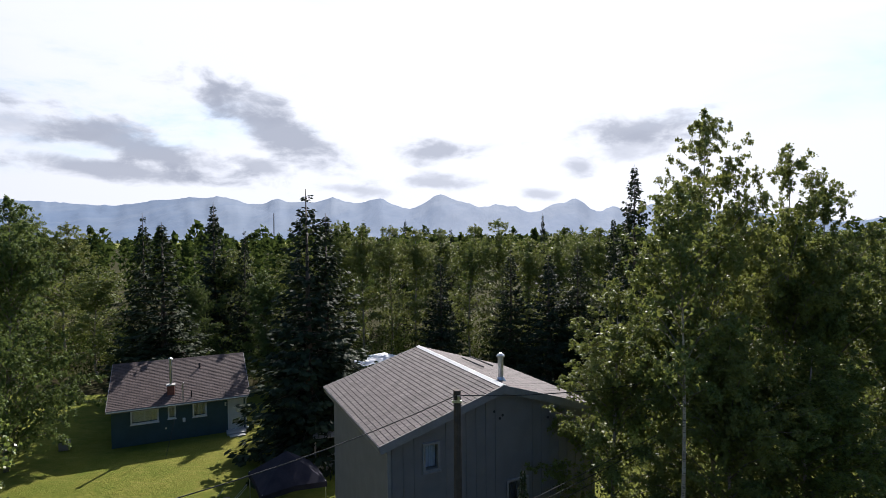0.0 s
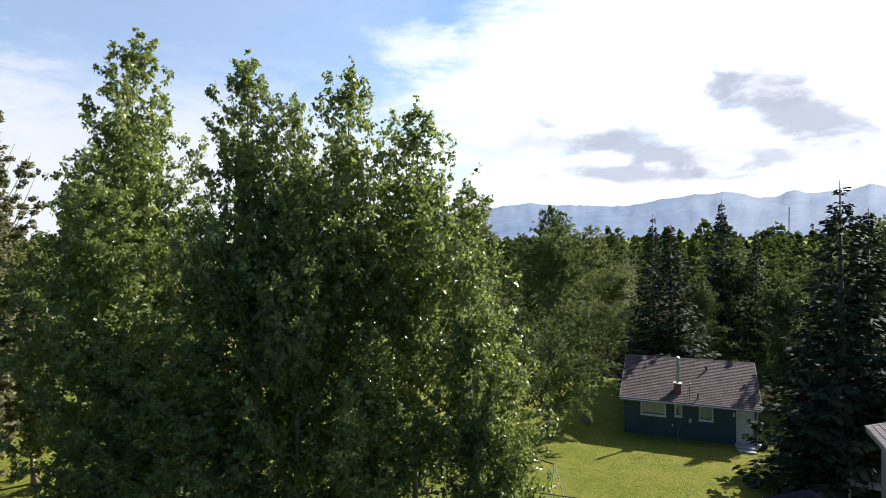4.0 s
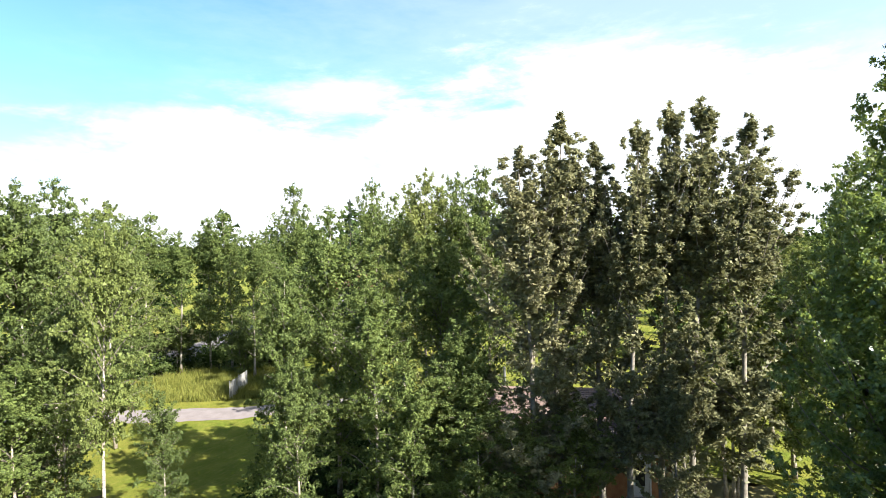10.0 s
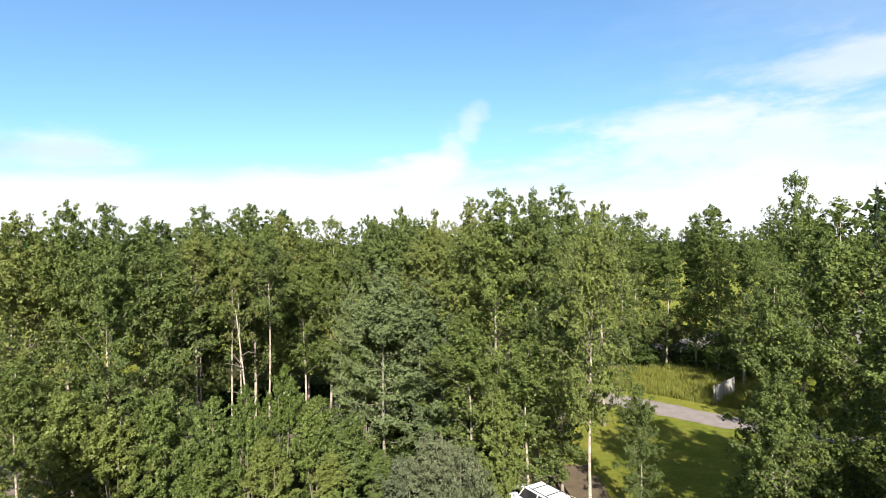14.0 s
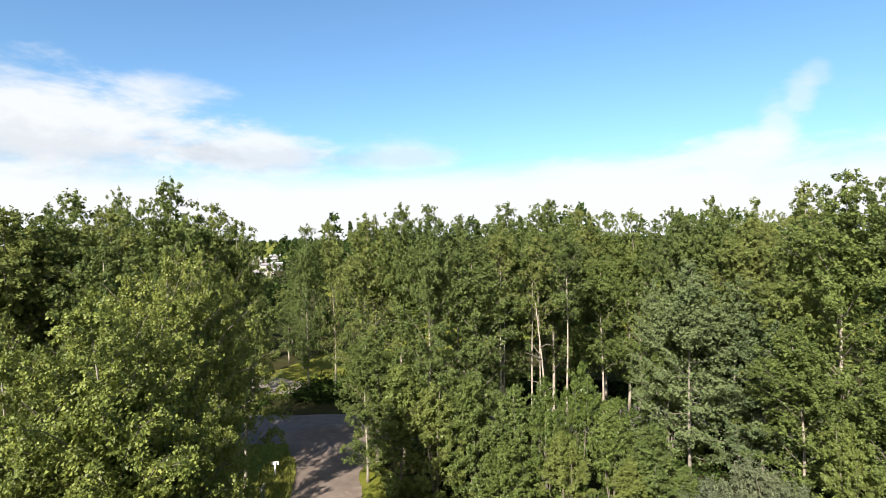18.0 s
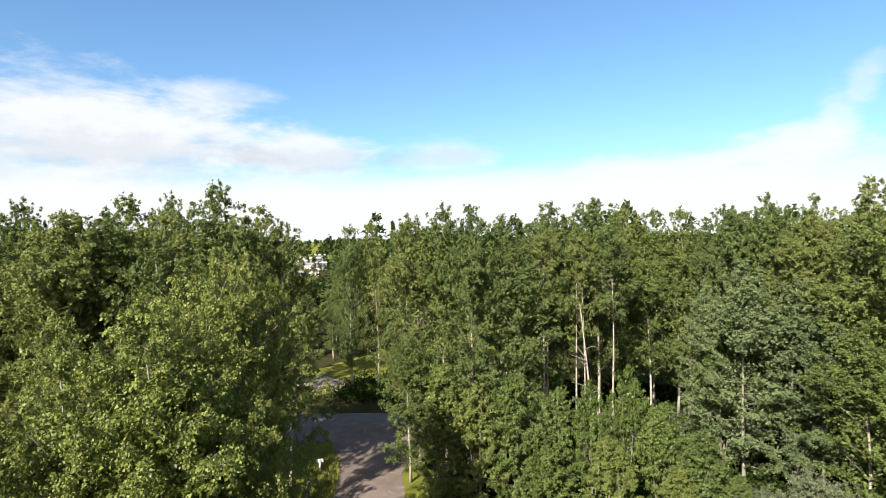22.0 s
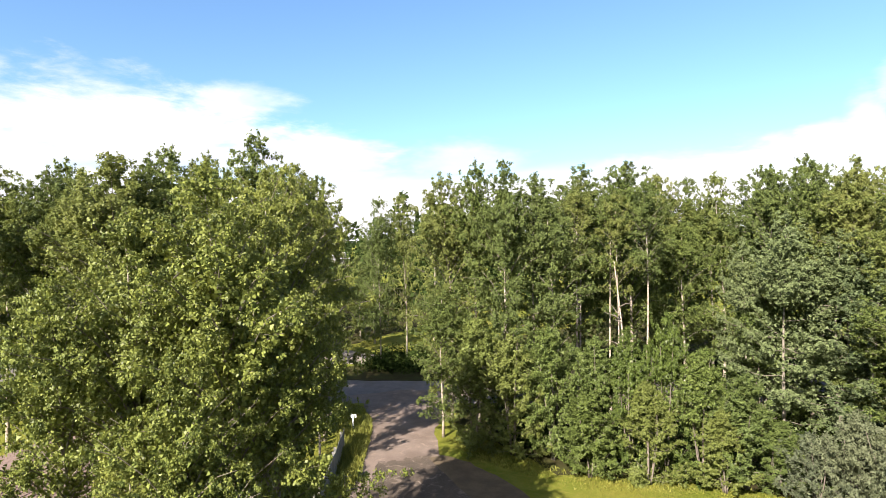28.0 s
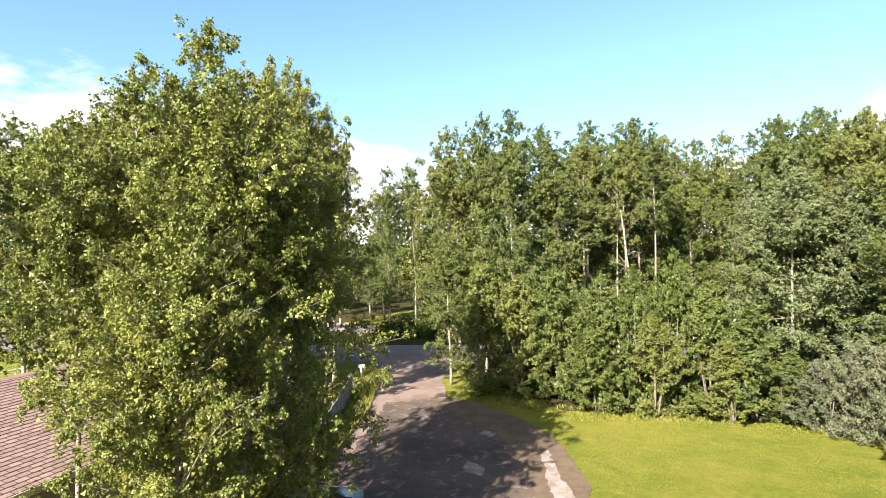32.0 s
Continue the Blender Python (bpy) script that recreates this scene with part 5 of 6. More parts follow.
def gable_walls(parent, half_len, half_wid, eave, ridge, mat, over_l, over_w, front=(), back=(), gable=(), boards=0.0):
    """Four walls; front faces -y, the gable with holes faces -x."""
    x1, y1 = half_len - over_l, half_wid - over_w
    rise = (ridge - eave) * (1 - over_w / half_wid)
    top = eave + (ridge - eave) * over_w / half_wid - 0.13
    t = 0.16
    part("wall", wall_bm(-x1, x1, 0, top, t, front), mat, parent).location = (0, -y1 + t / 2, 0)
    part("wall", wall_bm(-x1, x1, 0, top, t, back), mat, parent).location = (0, y1 - t / 2, 0)
    part("floor", box(-x1 + t, -y1 + t, 0.02, x1 - t, y1 - t, 0.1), FENCE_WOOD, parent)
    for side in (-1, 1):
        bm = wall_bm(-y1 + t + 0.002, y1 - t - 0.002, 0, top, t, gable if side < 0 else ())
        prism([(-y1 + 0.01, top + 0.001), (y1 - 0.01, top + 0.001), (0, top + rise - 0.02)], -t / 2, t / 2, bm)
        w = part("wall", bm, mat, parent)
        w.matrix_local = pose(side * (x1 - t / 2), 0, 0, 0, 0, -90 if side < 0 else 90)
    return x1, y1, top


def battens(parent, xs, z0, z1, y, mat, turn=None, w=0.03):
    me = None
    for x in xs:
        if me is None:
            ob = part("batten", box(-w / 2, -0.012, 0, w / 2, 0.012, 1.0), mat, parent)
            me = ob.data
        else:
            ob = share("batten", me, parent)
        top = z1(x) if callable(z1) else z1
        ob.matrix_local = (turn or Matrix()) @ Matrix.Translation((x, y, z0)) @ Matrix.Diagonal((1, 1, top - z0, 1))


house_rng = random.Random(11)

# blue house across the lawn
blue = thing("house", "small dark blue single-storey house with brown shingle roof", "house", pose(-22.96, 38.6, 0, 0, 0, 30.4))
holes = [(-2.9, -1.45, 1.47, 2.2), (-0.74, -0.43, 1.55, 2.2), (0.75, 1.45, 1.45, 2.2), (2.95, 3.82, 0.16, 2.24)]
bx, by, btop = gable_walls(blue, 4.32, 4.6, 2.5, 4.55, SIDING_BLUE, 0.25, 0.35, holes)
gable_roof(blue, house_rng, 4.32, 4.6, 2.5, 4.55, SHINGLE_BROWN, TRIM_GREY, 0.33, 0.17)
window(blue, *holes[0], -by + 0.08, TRIM_WHITE, bars=2, curtain=BLIND)
window(blue, *holes[1], -by + 0.08, TRIM_WHITE, curtain=BLIND)
window(blue, *holes[2], -by + 0.08, TRIM_WHITE, curtain=BLIND)
door = part("door", box(2.96, -by + 0.03, 0.17, 3.81, -by + 0.08, 2.23, 0.01), TRIM_WHITE, blue, "white painted back door")
part("door_frame", wall_bm(2.87, 3.90, 0.16, 2.30, 0.08, [(2.955, 3.815, 0.161, 2.235)]), TRIM_WHITE, blue).location = (0, -by - 0.03, 0)
part("knob", tube([(3.05, -by + 0.03, 1.15), (3.05, -by - 0.04, 1.15)], [0.02, 0.035], 8), GALVANISED, door)
part("porch_light", box(2.68, -by - 0.12, 1.85, 2.78, -by + 0.0, 2.1, 0.02), TRIM_WHITE, blue)
part("meter_box", box(0.05, -by - 0.12, 1.15, 0.22, -by, 1.4, 0.02), TRIM_WHITE, blue)
part("hose_bib", tube([(-0.95, -by - 0.06, 0.85), (-0.95, -by, 0.85)], 0.06, 8), GALVANISED, blue)
chimney = part("chimney", box(-0.85, -3.75, 2.75, -0.40, -3.30, 3.50, 0.015), BRICK, blue, "red brick chimney stub")
part("cap", box(-0.90, -3.80, 3.50, -0.35, -3.25, 3.57, 0.01), CONCRETE, chimney)
part("flue", tube([(-0.62, -3.52, 3.57), (-0.62, -3.52, 5.25)], 0.09, 12), GALVANISED, chimney, "tall galvanised flue pipe")
part("flue_cap", tube([(-0.62, -3.52, 5.25), (-0.62, -3.52, 5.30), (-0.62, -3.52, 5.38)], [0.15, 0.15, 0.03], 12), GALVANISED, chimney)
part("mast", tube([(0.10, -4.55, 2.5), (0.10, -4.55, 3.75), (0.16, -4.62, 3.82)], 0.03, 8), GALVANISED, blue, "service mast")
part("vent_pipe", tube([(0.62, -4.1, 2.68), (0.62, -4.1, 3.15)], 0.045, 8), RUBBER, blue)
part("vent_pipe", tube([(1.21, -1.2, 3.98), (1.21, -1.2, 4.35)], 0.06, 8), RUBBER, blue)
part("gutter", tube([(-4.3, -4.66, 2.42), (4.3, -4.66, 2.42)], 0.035, 8), TRIM_WHITE, blue)
part("downpipe", tube([(4.1, -4.66, 2.4), (4.05, -4.3, 2.1), (4.05, -4.3, 0.1)], 0.035, 8), TRIM_WHITE, blue)
step = thing("doorstep", "pale concrete step in front of the back door", "step", pose(-22.96, 38.6, 0, 0, 0, 30.4))
part("slab", box(2.75, -5.15, 0, 4.0, -4.28, 0.15, 0.02), CONCRETE, step)
part("lower_slab", box(2.9, -5.6, 0, 3.9, -5.155, 0.07, 0.02), CONCRETE, step)
bucket = thing("bucket", "small white plastic bucket beside the doorstep", "bucket", pose(-22.96, 38.6, 0, 0, 0, 30.4))
part("pail", tube([(4.15, -4.75, 0.0), (4.15, -4.75, 0.32), (4.15, -4.75, 0.33)], [0.12, 0.15, 0.16], 12), TRIM_WHITE, bucket, smooth=True)

# two-storey grey house in front of the pole
grey = thing("house", "two-storey grey house with grey shingle gable roof", "house", pose(-1.65, 23.5, 0, 0, 0, 119.9))
gh_holes = [(-3.02, -2.54, 5.28, 6.12), (0.30, 1.10, 2.2, 4.2)]
gx, gy, gtop = gable_walls(grey, 4.1, 4.75, 6.45, 7.9, SIDING_GREY, 0.3, 0.4, gable=gh_holes)
gable_roof(grey, house_rng, 4.1, 4.75, 6.45, 7.9, SHINGLE_GREY, TRIM_GREY, 0.30, 0.20, 0.22, TRIM_WHITE)
gm = pose(-gx, 0, 0, 0, 0, -90)
window(grey, *gh_holes[0], 0.08, TRIM_GREY, gm, curtain=CURTAIN)
window(grey, *gh_holes[1], 0.08, TRIM_GREY, gm, sill=False, curtain=SIDING_GREY)
battens(grey, [-4.2 + 0.4 * k for k in range(22) if not (-3.15 < -4.2 + 0.4 * k < -2.4 or 0.1 < -4.2 + 0.4 * k < 1.3)], 0.05, lambda x: 6.30 + (1 - abs(x) / 4.3) * 1.1, -0.015, SIDING_GREY, gm)
flue = part("flue", tube([(-2.64, -0.72, 7.55), (-2.64, -0.72, 8.62)], 0.11, 14), GALVANISED, grey, "shiny galvanised flue")
part("flue_cap", tube([(-2.64, -0.72, 8.60), (-2.64, -0.72, 8.66), (-2.64, -0.72, 8.74)], [0.16, 0.16, 0.06], 14), GALVANISED, flue)
part("flashing", tube([(-2.64, -0.72, 7.60), (-2.64, -0.72, 7.82)], [0.24, 0.12], 14), GALVANISED, flue)
for yy in (-1.3, -1.75):
    part("snow_bar", tube([(-0.2, yy, 7.62), (1.9, yy, 7.62)], 0.035, 6), RUBBER, grey)
for yy, zz in ((0.25, 6.9), (-0.10, 6.72), (0.02, 6.62), (-2.1, 6.35)):
    part("vent_hole", tube([(-gx - 0.02, yy, zz), (-gx + 0.04, yy, zz)], 0.05, 10), BLACK_TRIM, grey)
part("corner_board", box(-gx - 0.03, gy - 0.09, 0.02, -gx + 0.05, gy + 0.03, 6.25), TRIM_GREY, grey)

# cedar cabin under the olive trees
cabin = thing("house", "brown cedar-sided cabin with red-brown roof under the trees", "house", pose(-35.27, -12.39, 0, 0, 0, 113.4))
c_holes = [(2.80, 3.75, 0.20, 2.25), (4.30, 4.95, 1.0, 2.1), (-0.4, 0.7, 1.0, 2.1)]
cx, cy, ctop = gable_walls(cabin, 5.6, 5.0, 2.7, 4.9, CEDAR, 0.35, 0.5, c_holes)
gable_roof(cabin, house_rng, 5.6, 5.0, 2.7, 4.9, SHINGLE_ROSE, TRIM_WHITE, 0.33, 0.18)
part("door", box(2.81, -cy + 0.03, 0.21, 3.74, -cy + 0.08, 2.24, 0.01), TRIM_WHITE, cabin, "white door with a dark glazed panel")
part("door_glass", box(3.02, -cy + 0.02, 0.75, 3.53, -cy + 0.027, 2.0, 0.0), BLACK_TRIM, cabin)
part("door_frame", wall_bm(2.70, 3.85, 0.2, 2.34, 0.06, [(2.805, 3.745, 0.201, 2.245)]), TRIM_WHITE, cabin).location = (0, -cy - 0.025, 0)
window(cabin, *c_holes[1], -cy + 0.08, TRIM_WHITE, bars=2)
window(cabin, *c_holes[2], -cy + 0.08, TRIM_WHITE, bars=2)
battens(cabin, [-5.1 + 0.3 * k for k in range(35) if not any(h[0] - 0.2 < -5.1 + 0.3 * k < h[1] + 0.2 for h in c_holes)], 0.05, 2.5, -cy - 0.012, CEDAR, w=0.045)
part("step", box(2.5, -cy - 0.9, 0, 4.1, -cy - 0.02, 0.18, 0.02), FENCE_WOOD, cabin)
part("flue", tube([(-4.3, 1.2, 4.2), (-4.3, 1.2, 5.9)], 0.10, 12), GALVANISED, cabin)

# house with the rose-brown roof beside the driveway
rose = thing("house", "single-storey house with rose-brown shingle roof and beige trim", "house", pose(20.9, -11.5, 0, 0, 0, 98.6))
gable_walls(rose, 7.0, 6.2, 2.8, 4.4, SIDING_GREY, 0.35, 0.5)
gable_roof(rose, house_rng, 7.0, 6.2, 2.8, 4.4, SHINGLE_ROSE, TRIM_BEIGE, 0.32, 0.19)
part("gutter", tube([(-7.0, -6.28, 2.72), (7.0, -6.28, 2.72)], 0.07, 8), TRIM_BEIGE, rose)
part("vent_pipe", tube([(-1.0, 2.5, 3.7), (-1.0, 2.5, 4.2)], 0.06, 8), RUBBER, rose)

# shed with a pale roof behind the spruce, lean-to, canopy
shed = thing("shed", "low shed with a bright white sheet roof", "shed", pose(-9.6, 46.6, 0, 0, 0, 48))
part("walls", box(-1.9, -2.3, 0, 1.9, 2.3, 2.62), SIDING_GREY, shed)
part("roof", box(-2.2, -2.6, 2.63, 2.2, 2.6, 2.75, 0.02), TARP_WHITE, shed, "white sheet metal roof")
lean = thing("lean_to", "weathered lean-to roof of boards over stored timber", "lean-to", pose(-9.4, 31.2, 0, 0, 0, 20))
for k in range(7):
    part("roof_board", box(-1.1 + 0.32 * k, -0.9, 0, -0.81 + 0.32 * k, 0.9, 0.03), FENCE_WOOD, lean).matrix_local = pose(0, 0, 2.15, 9, 0, 0)
for px, py in ((-1.0, -0.8), (1.0, -0.8), (-1.0, 0.8), (1.0, 0.8)):
    part("post", box(px - 0.05, py - 0.05, 0, px + 0.05, py + 0.05, 2.14 + py * 0.155), FENCE_WOOD, lean)
stack_rng = random.Random(4)
for k in range(16):
    row, col_ = k // 6, k % 6
    p = thing("timber", "weathered grey board in the stack under the lean-to", "timber", pose(-9.4 + stack_rng.uniform(-0.1, 0.1), 31.2, 0, 0, 0, 20 + stack_rng.uniform(-2, 2)), "stacked boards")
    part("board", box(-0.9 + 0.3 * col_, -0.85, 0.151 * row, -0.64 + 0.3 * col_, 0.85, 0.15 + 0.151 * row, 0.01), FENCE_WOOD, p)
canopy = thing("canopy_tent", "grey-blue pyramid canopy tent on four poles", "tent", pose(-10.3, 26.4, 0, 0, 0, 35))
bm = bmesh.new()
peak = bm.verts.new((0, 0, 2.75))
ring = [bm.verts.new((1.55 * math.cos(math.pi / 4 + k * math.pi / 4) * (1.414 if k % 2 == 0 else 1.0), 1.55 * math.sin(math.pi / 4 + k * math.pi / 4) * (1.414 if k % 2 == 0 else 1.0), 1.45 if k % 2 == 0 else 1.60)) for k in range(8)]
hem = [bm.verts.new((v.co.x * 1.01, v.co.y * 1.01, v.co.z - 0.25)) for v in ring]
for k in range(8):
    bm.faces.new((peak, ring[k], ring[(k + 1) % 8]))
    bm.faces.new((ring[k], hem[k], hem[(k + 1) % 8], ring[(k + 1) % 8]))
# cover colour already holds the shade of the spruce
part("cover", bm, TARP_GREY, canopy, "grey-blue woven cover toned dark for shade")
for sx in (-1, 1):
    for sy in (-1, 1):
        part("pole", tube([(sx * 1.5, sy * 1.5, 0), (sx * 1.5, sy * 1.5, 1.5)], 0.02, 8), GALVANISED, canopy)


# ---- pole, wires ----
pole = thing("utility_pole", "dark wooden utility pole with overhead cables", "utility pole", pose(-1.09, 16.8, 0))
part("pole", tube([(0, 0, -0.3), (0, 0, 8.59)], [0.15, 0.115], 12), POLE_WOOD, pole)
part("insulator", tube([(0.06, -0.14, 8.3), (0.06, -0.14, 8.45)], [0.04, 0.05], 8), GALVANISED, pole)
part("bracket", box(-0.16, -0.13, 8.22, 0.16, -0.10, 8.30, 0.005), GALVANISED, pole)


def cable(name, a, b, sag, r=0.014, label="thin black overhead cable"):
    a, b = Vector(a), Vector(b)
    pts = [a.lerp(b, k / 20) - Vector((0, 0, 4 * sag * (k / 20) * (1 - k / 20))) for k in range(21)]
    ob = thing(name, label, "cable")
    part("wire", tube(pts, r, 5), CABLE, ob)


cable("overhead_cable", (-1.1, 16.7, 8.45), (-24.0, 4.4, 8.2), 1.9, 0.016)
cable("overhead_cable", (-1.05, 16.7, 8.45), (6.2, 19.6, 8.35), 0.2, 0.016)
for dz, k in ((0.0, 0.0), (-0.22, 0.15), (-0.45, -0.1)):
    cable("overhead_cable", (-13.0, 8.0 + k, 3.2 + dz), (6.6, 19.6, 6.9 + dz), 0.5, 0.013)
cable("service_cable", (-20.55, 34.72, 3.8), (-19.85, 31.48, 0.02), 0.02, 0.012, "thin cable from the roof mast to the lawn")
cable("service_cable", (-16.95, 37.5, 2.9), (-11.6, 33.4, 0.9), 0.1, 0.012, "thin cable from the roof corner to the spruce")

# ---- yard things ----
swing = thing("swing_set", "white metal swing set with two hanging seats", "swing", pose(-20.9, 20.9, 0, 0, 0, 10))
part("beam", tube([(-2.0, 0, 2.05), (1.0, 0, 2.05)], 0.035, 8), BLACK_TRIM, swing)
for sx in (-2.0, 1.0):
    for sy in (-0.75, 0.75):
        part("leg", tube([(sx, 0, 2.05), (sx + (0.12 if sx > 0 else -0.12), sy, 0)], 0.03, 8), TRIM_WHITE, swing)
    part("brace", tube([(sx, -0.42, 0.95), (sx, 0.42, 0.95)], 0.02, 6), TRIM_WHITE, swing)
for sx, zz in ((-1.5, 0.75), (0.1, 1.55)):
    seat = part("seat", box(sx - 0.22, -0.08, zz, sx + 0.22, 0.08, zz + 0.03, 0.01), TRIM_WHITE, swing)
    for e in (-0.2, 0.2):
        part("chain", tube([(sx + e, 0, zz + 0.03), (sx + e, 0, 2.05)], 0.008, 5), GALVANISED, seat)


def mower(label, m, body):
    ob = thing("lawn_mower", label, "mower", m)
    part("deck", box(-0.35, -0.27, 0.08, 0.35, 0.27, 0.22, 0.05), body, ob)
    part("engine", box(-0.15, -0.14, 0.22, 0.18, 0.14, 0.42, 0.05), BLACK_TRIM, ob)
    for sx in (-0.3, 0.3):
        for sy in (-0.3, 0.3):
            part("wheel", tube([(sx, sy - 0.03, 0.11), (sx, sy + 0.03, 0.11)], 0.11, 12), RUBBER, ob)
    part("handle", tube([(-0.3, -0.2, 0.2), (-0.95, -0.2, 0.9), (-0.95, 0.2, 0.9), (-0.3, 0.2, 0.2)], 0.014, 6), GALVANISED, ob)


mower("green lawn mower with a coiled hose on the lawn", pose(-13.3, 26.1, 0, 0, 0, 200), GREEN_PAINT)
mower("grey lawn mower parked on the lawn", pose(-14.3, 25.6, 0, 0, 0, 190), TRIM_GREY)
toy = thing("toy_box", "bright red plastic toy box on the grass", "toy", pose(-30.4, 27.9, 0, 0, 0, 25))
part("tub", box(-0.28, -0.2, 0, 0.28, 0.2, 0.33, 0.05), RED_PLASTIC, toy)
part("lid", box(-0.30, -0.22, 0.33, 0.30, 0.22, 0.38, 0.015), RED_PLASTIC, toy)
toy = thing("toy_slide", "red plastic toy slide on the far grass", "toy", pose(-38.5, 6.0, 0, 0, 0, -60))
part("chute", prism([(-0.9, 0.0), (-0.7, 0.0), (0.6, 1.1), (0.6, 1.2), (0.45, 1.2)], -0.28, 0.28), RED_PLASTIC, toy)
part("ladder", box(0.6, -0.26, 0, 0.68, 0.26, 1.2, 0.02), RED_PLASTIC, toy)
bin_ = thing("storage_bin", "grey storage bin standing by the house wall", "bin", pose(-27.3, 32.6, 0, 0, 0, 30))
part("tub", box(-0.3, -0.25, 0, 0.3, 0.25, 0.55, 0.03), TRIM_GREY, bin_)
part("lid", box(-0.32, -0.27, 0.55, 0.32, 0.27, 0.60, 0.01), BLACK_TRIM, bin_)

# ---- vehicles ----
def wheel(parent, x, y, r=0.34, w=0.22):
    t = part("wheel", tube([(x, y - w / 2, r), (x, y - w / 2 + 0.03, r), (x, y + w / 2 - 0.03, r), (x, y + w / 2, r)], [r * 0.9, r, r, r * 0.9], 20), RUBBER, parent, smooth=False)
    s_ = 1 if y > 0 else -1
    part("rim", tube([(x, y + s_ * (w / 2 + 0.002), r), (x, y + s_ * (w / 2 + 0.02), r)], [r * 0.62, r * 0.5], 14), GALVANISED, t)


def car_body(stations):
    """A shell lofted along x from cross sections (x, half width low, half width high, z low, z belt, z top, half width top)."""
    bm = bmesh.new()
    rings = []
    for x, wl, wb, zl, zb, zt, wt in stations:
        half = [(0.0, zl), (wl * 0.92, zl), (wl, zl + 0.10), (wb, (zl + zb) / 2 + 0.05), (wb * 0.985, zb), (wt * 1.0 + (wb - wt) * 0.04, zt - 0.07), (wt * 0.86, zt - 0.005), (wt * 0.45, zt + 0.012), (0.0, zt + 0.015)]
        rings.append([bm.verts.new((x, y, z)) for y, z in half] + [bm.verts.new((x, -y, z)) for y, z in half[-2:0:-1]])
    n = len(rings[0])
    for a, b in zip(rings, rings[1:]):
        for k in range(n):
            bm.faces.new((a[k], a[(k + 1) % n], b[(k + 1) % n], b[k]))
    bm.faces.new(rings[0][::-1])
    bm.faces.new(rings[-1])
    bmesh.ops.recalc_face_normals(bm, faces=bm.faces)
    return bm


suv = thing("car", "white estate car with roof rails parked by the birches", "car", pose(-12.05, -29.1, 0, 0, 0, -68))
body = part("body", car_body([(-2.25, 0.70, 0.78, 0.35, 0.75, 0.95, 0.60), (-2.1, 0.78, 0.86, 0.25, 0.85, 1.0, 0.70), (-1.9, 0.80, 0.88, 0.22, 0.95, 1.02, 0.78), (0.95, 0.80, 0.88, 0.22, 0.93, 0.99, 0.80),
                              (1.7, 0.78, 0.86, 0.22, 0.84, 0.92, 0.74), (2.15, 0.72, 0.78, 0.28, 0.70, 0.80, 0.60), (2.28, 0.60, 0.66, 0.35, 0.55, 0.65, 0.45)]), WHITE_PAINT, suv, smooth=True)
part("cabin_glass", car_body([(-2.12, 0.66, 0.76, 0.96, 1.0, 1.08, 0.66), (-1.85, 0.74, 0.78, 0.96, 1.02, 1.44, 0.62), (-0.2, 0.76, 0.79, 0.96, 1.02, 1.50, 0.64), (0.35, 0.76, 0.79, 0.95, 1.0, 1.44, 0.62), (1.15, 0.74, 0.76, 0.93, 0.96, 1.0, 0.60)]), BLACK_TRIM, suv, "dark tinted windows", smooth=True)
part("roof", box(-1.82, -0.60, 1.455, 0.28, 0.60, 1.535, 0.035), WHITE_PAINT, suv)
for sy in (-1, 1):
    part("roof_rail", tube([(-1.7, sy * 0.56, 1.53), (-1.6, sy * 0.56, 1.60), (0.05, sy * 0.56, 1.60), (0.15, sy * 0.56, 1.53)], 0.018, 6), BLACK_TRIM, suv)
    for x in (-1.82, -0.8, 0.3):
        part("pillar", tube([(x + (0.3 if x > 0 else 0.0), sy * 0.775, 0.97), (x, sy * 0.63, 1.47)], 0.035, 6), WHITE_PAINT, suv)
    part("mirror", box(0.62, sy * 0.88 - 0.1, 0.98, 0.78, sy * 0.88 + 0.1, 1.12, 0.03), WHITE_PAINT, suv)
    part("tail_light", box(-2.26, sy * 0.72 - 0.07, 0.72, -2.08, sy * 0.72 + 0.07, 0.95, 0.02), LAMP_RED, suv)
    part("headlight", box(2.02, sy * 0.60 - 0.14, 0.62, 2.2, sy * 0.60 + 0.12, 0.76, 0.03), GALVANISED, suv)
    for x in (-1.35, 1.4):
        wheel(suv, x, sy * 0.78)
for x in (-1.3, -0.3):
    part("cross_bar", tube([(x, -0.56, 1.60), (x, 0.56, 1.60)], 0.02, 6), BLACK_TRIM, suv)
part("wiper", tube([(0.75, -0.5, 1.22), (1.0, 0.1, 1.08)], 0.012, 5), BLACK_TRIM, suv)

rope = thing("rope_fence", "pale rope strung low between two stakes by the car", "fence", pose(0, 0, 0))
for x_, y_ in ((-12.6, -32.6), (-15.1, -27.6)):
    part("stake", tube([(x_, y_, 0), (x_, y_, 0.85)], [0.035, 0.028], 7), FENCE_WOOD, rope)
part("rope", tube([(-12.6 - 2.5 * f, -32.6 + 5.0 * f, 0.80 - 0.20 * math.sin(math.pi * f)) for f in [k / 10 for k in range(11)]], 0.016, 6), TRIM_BEIGE, rope)

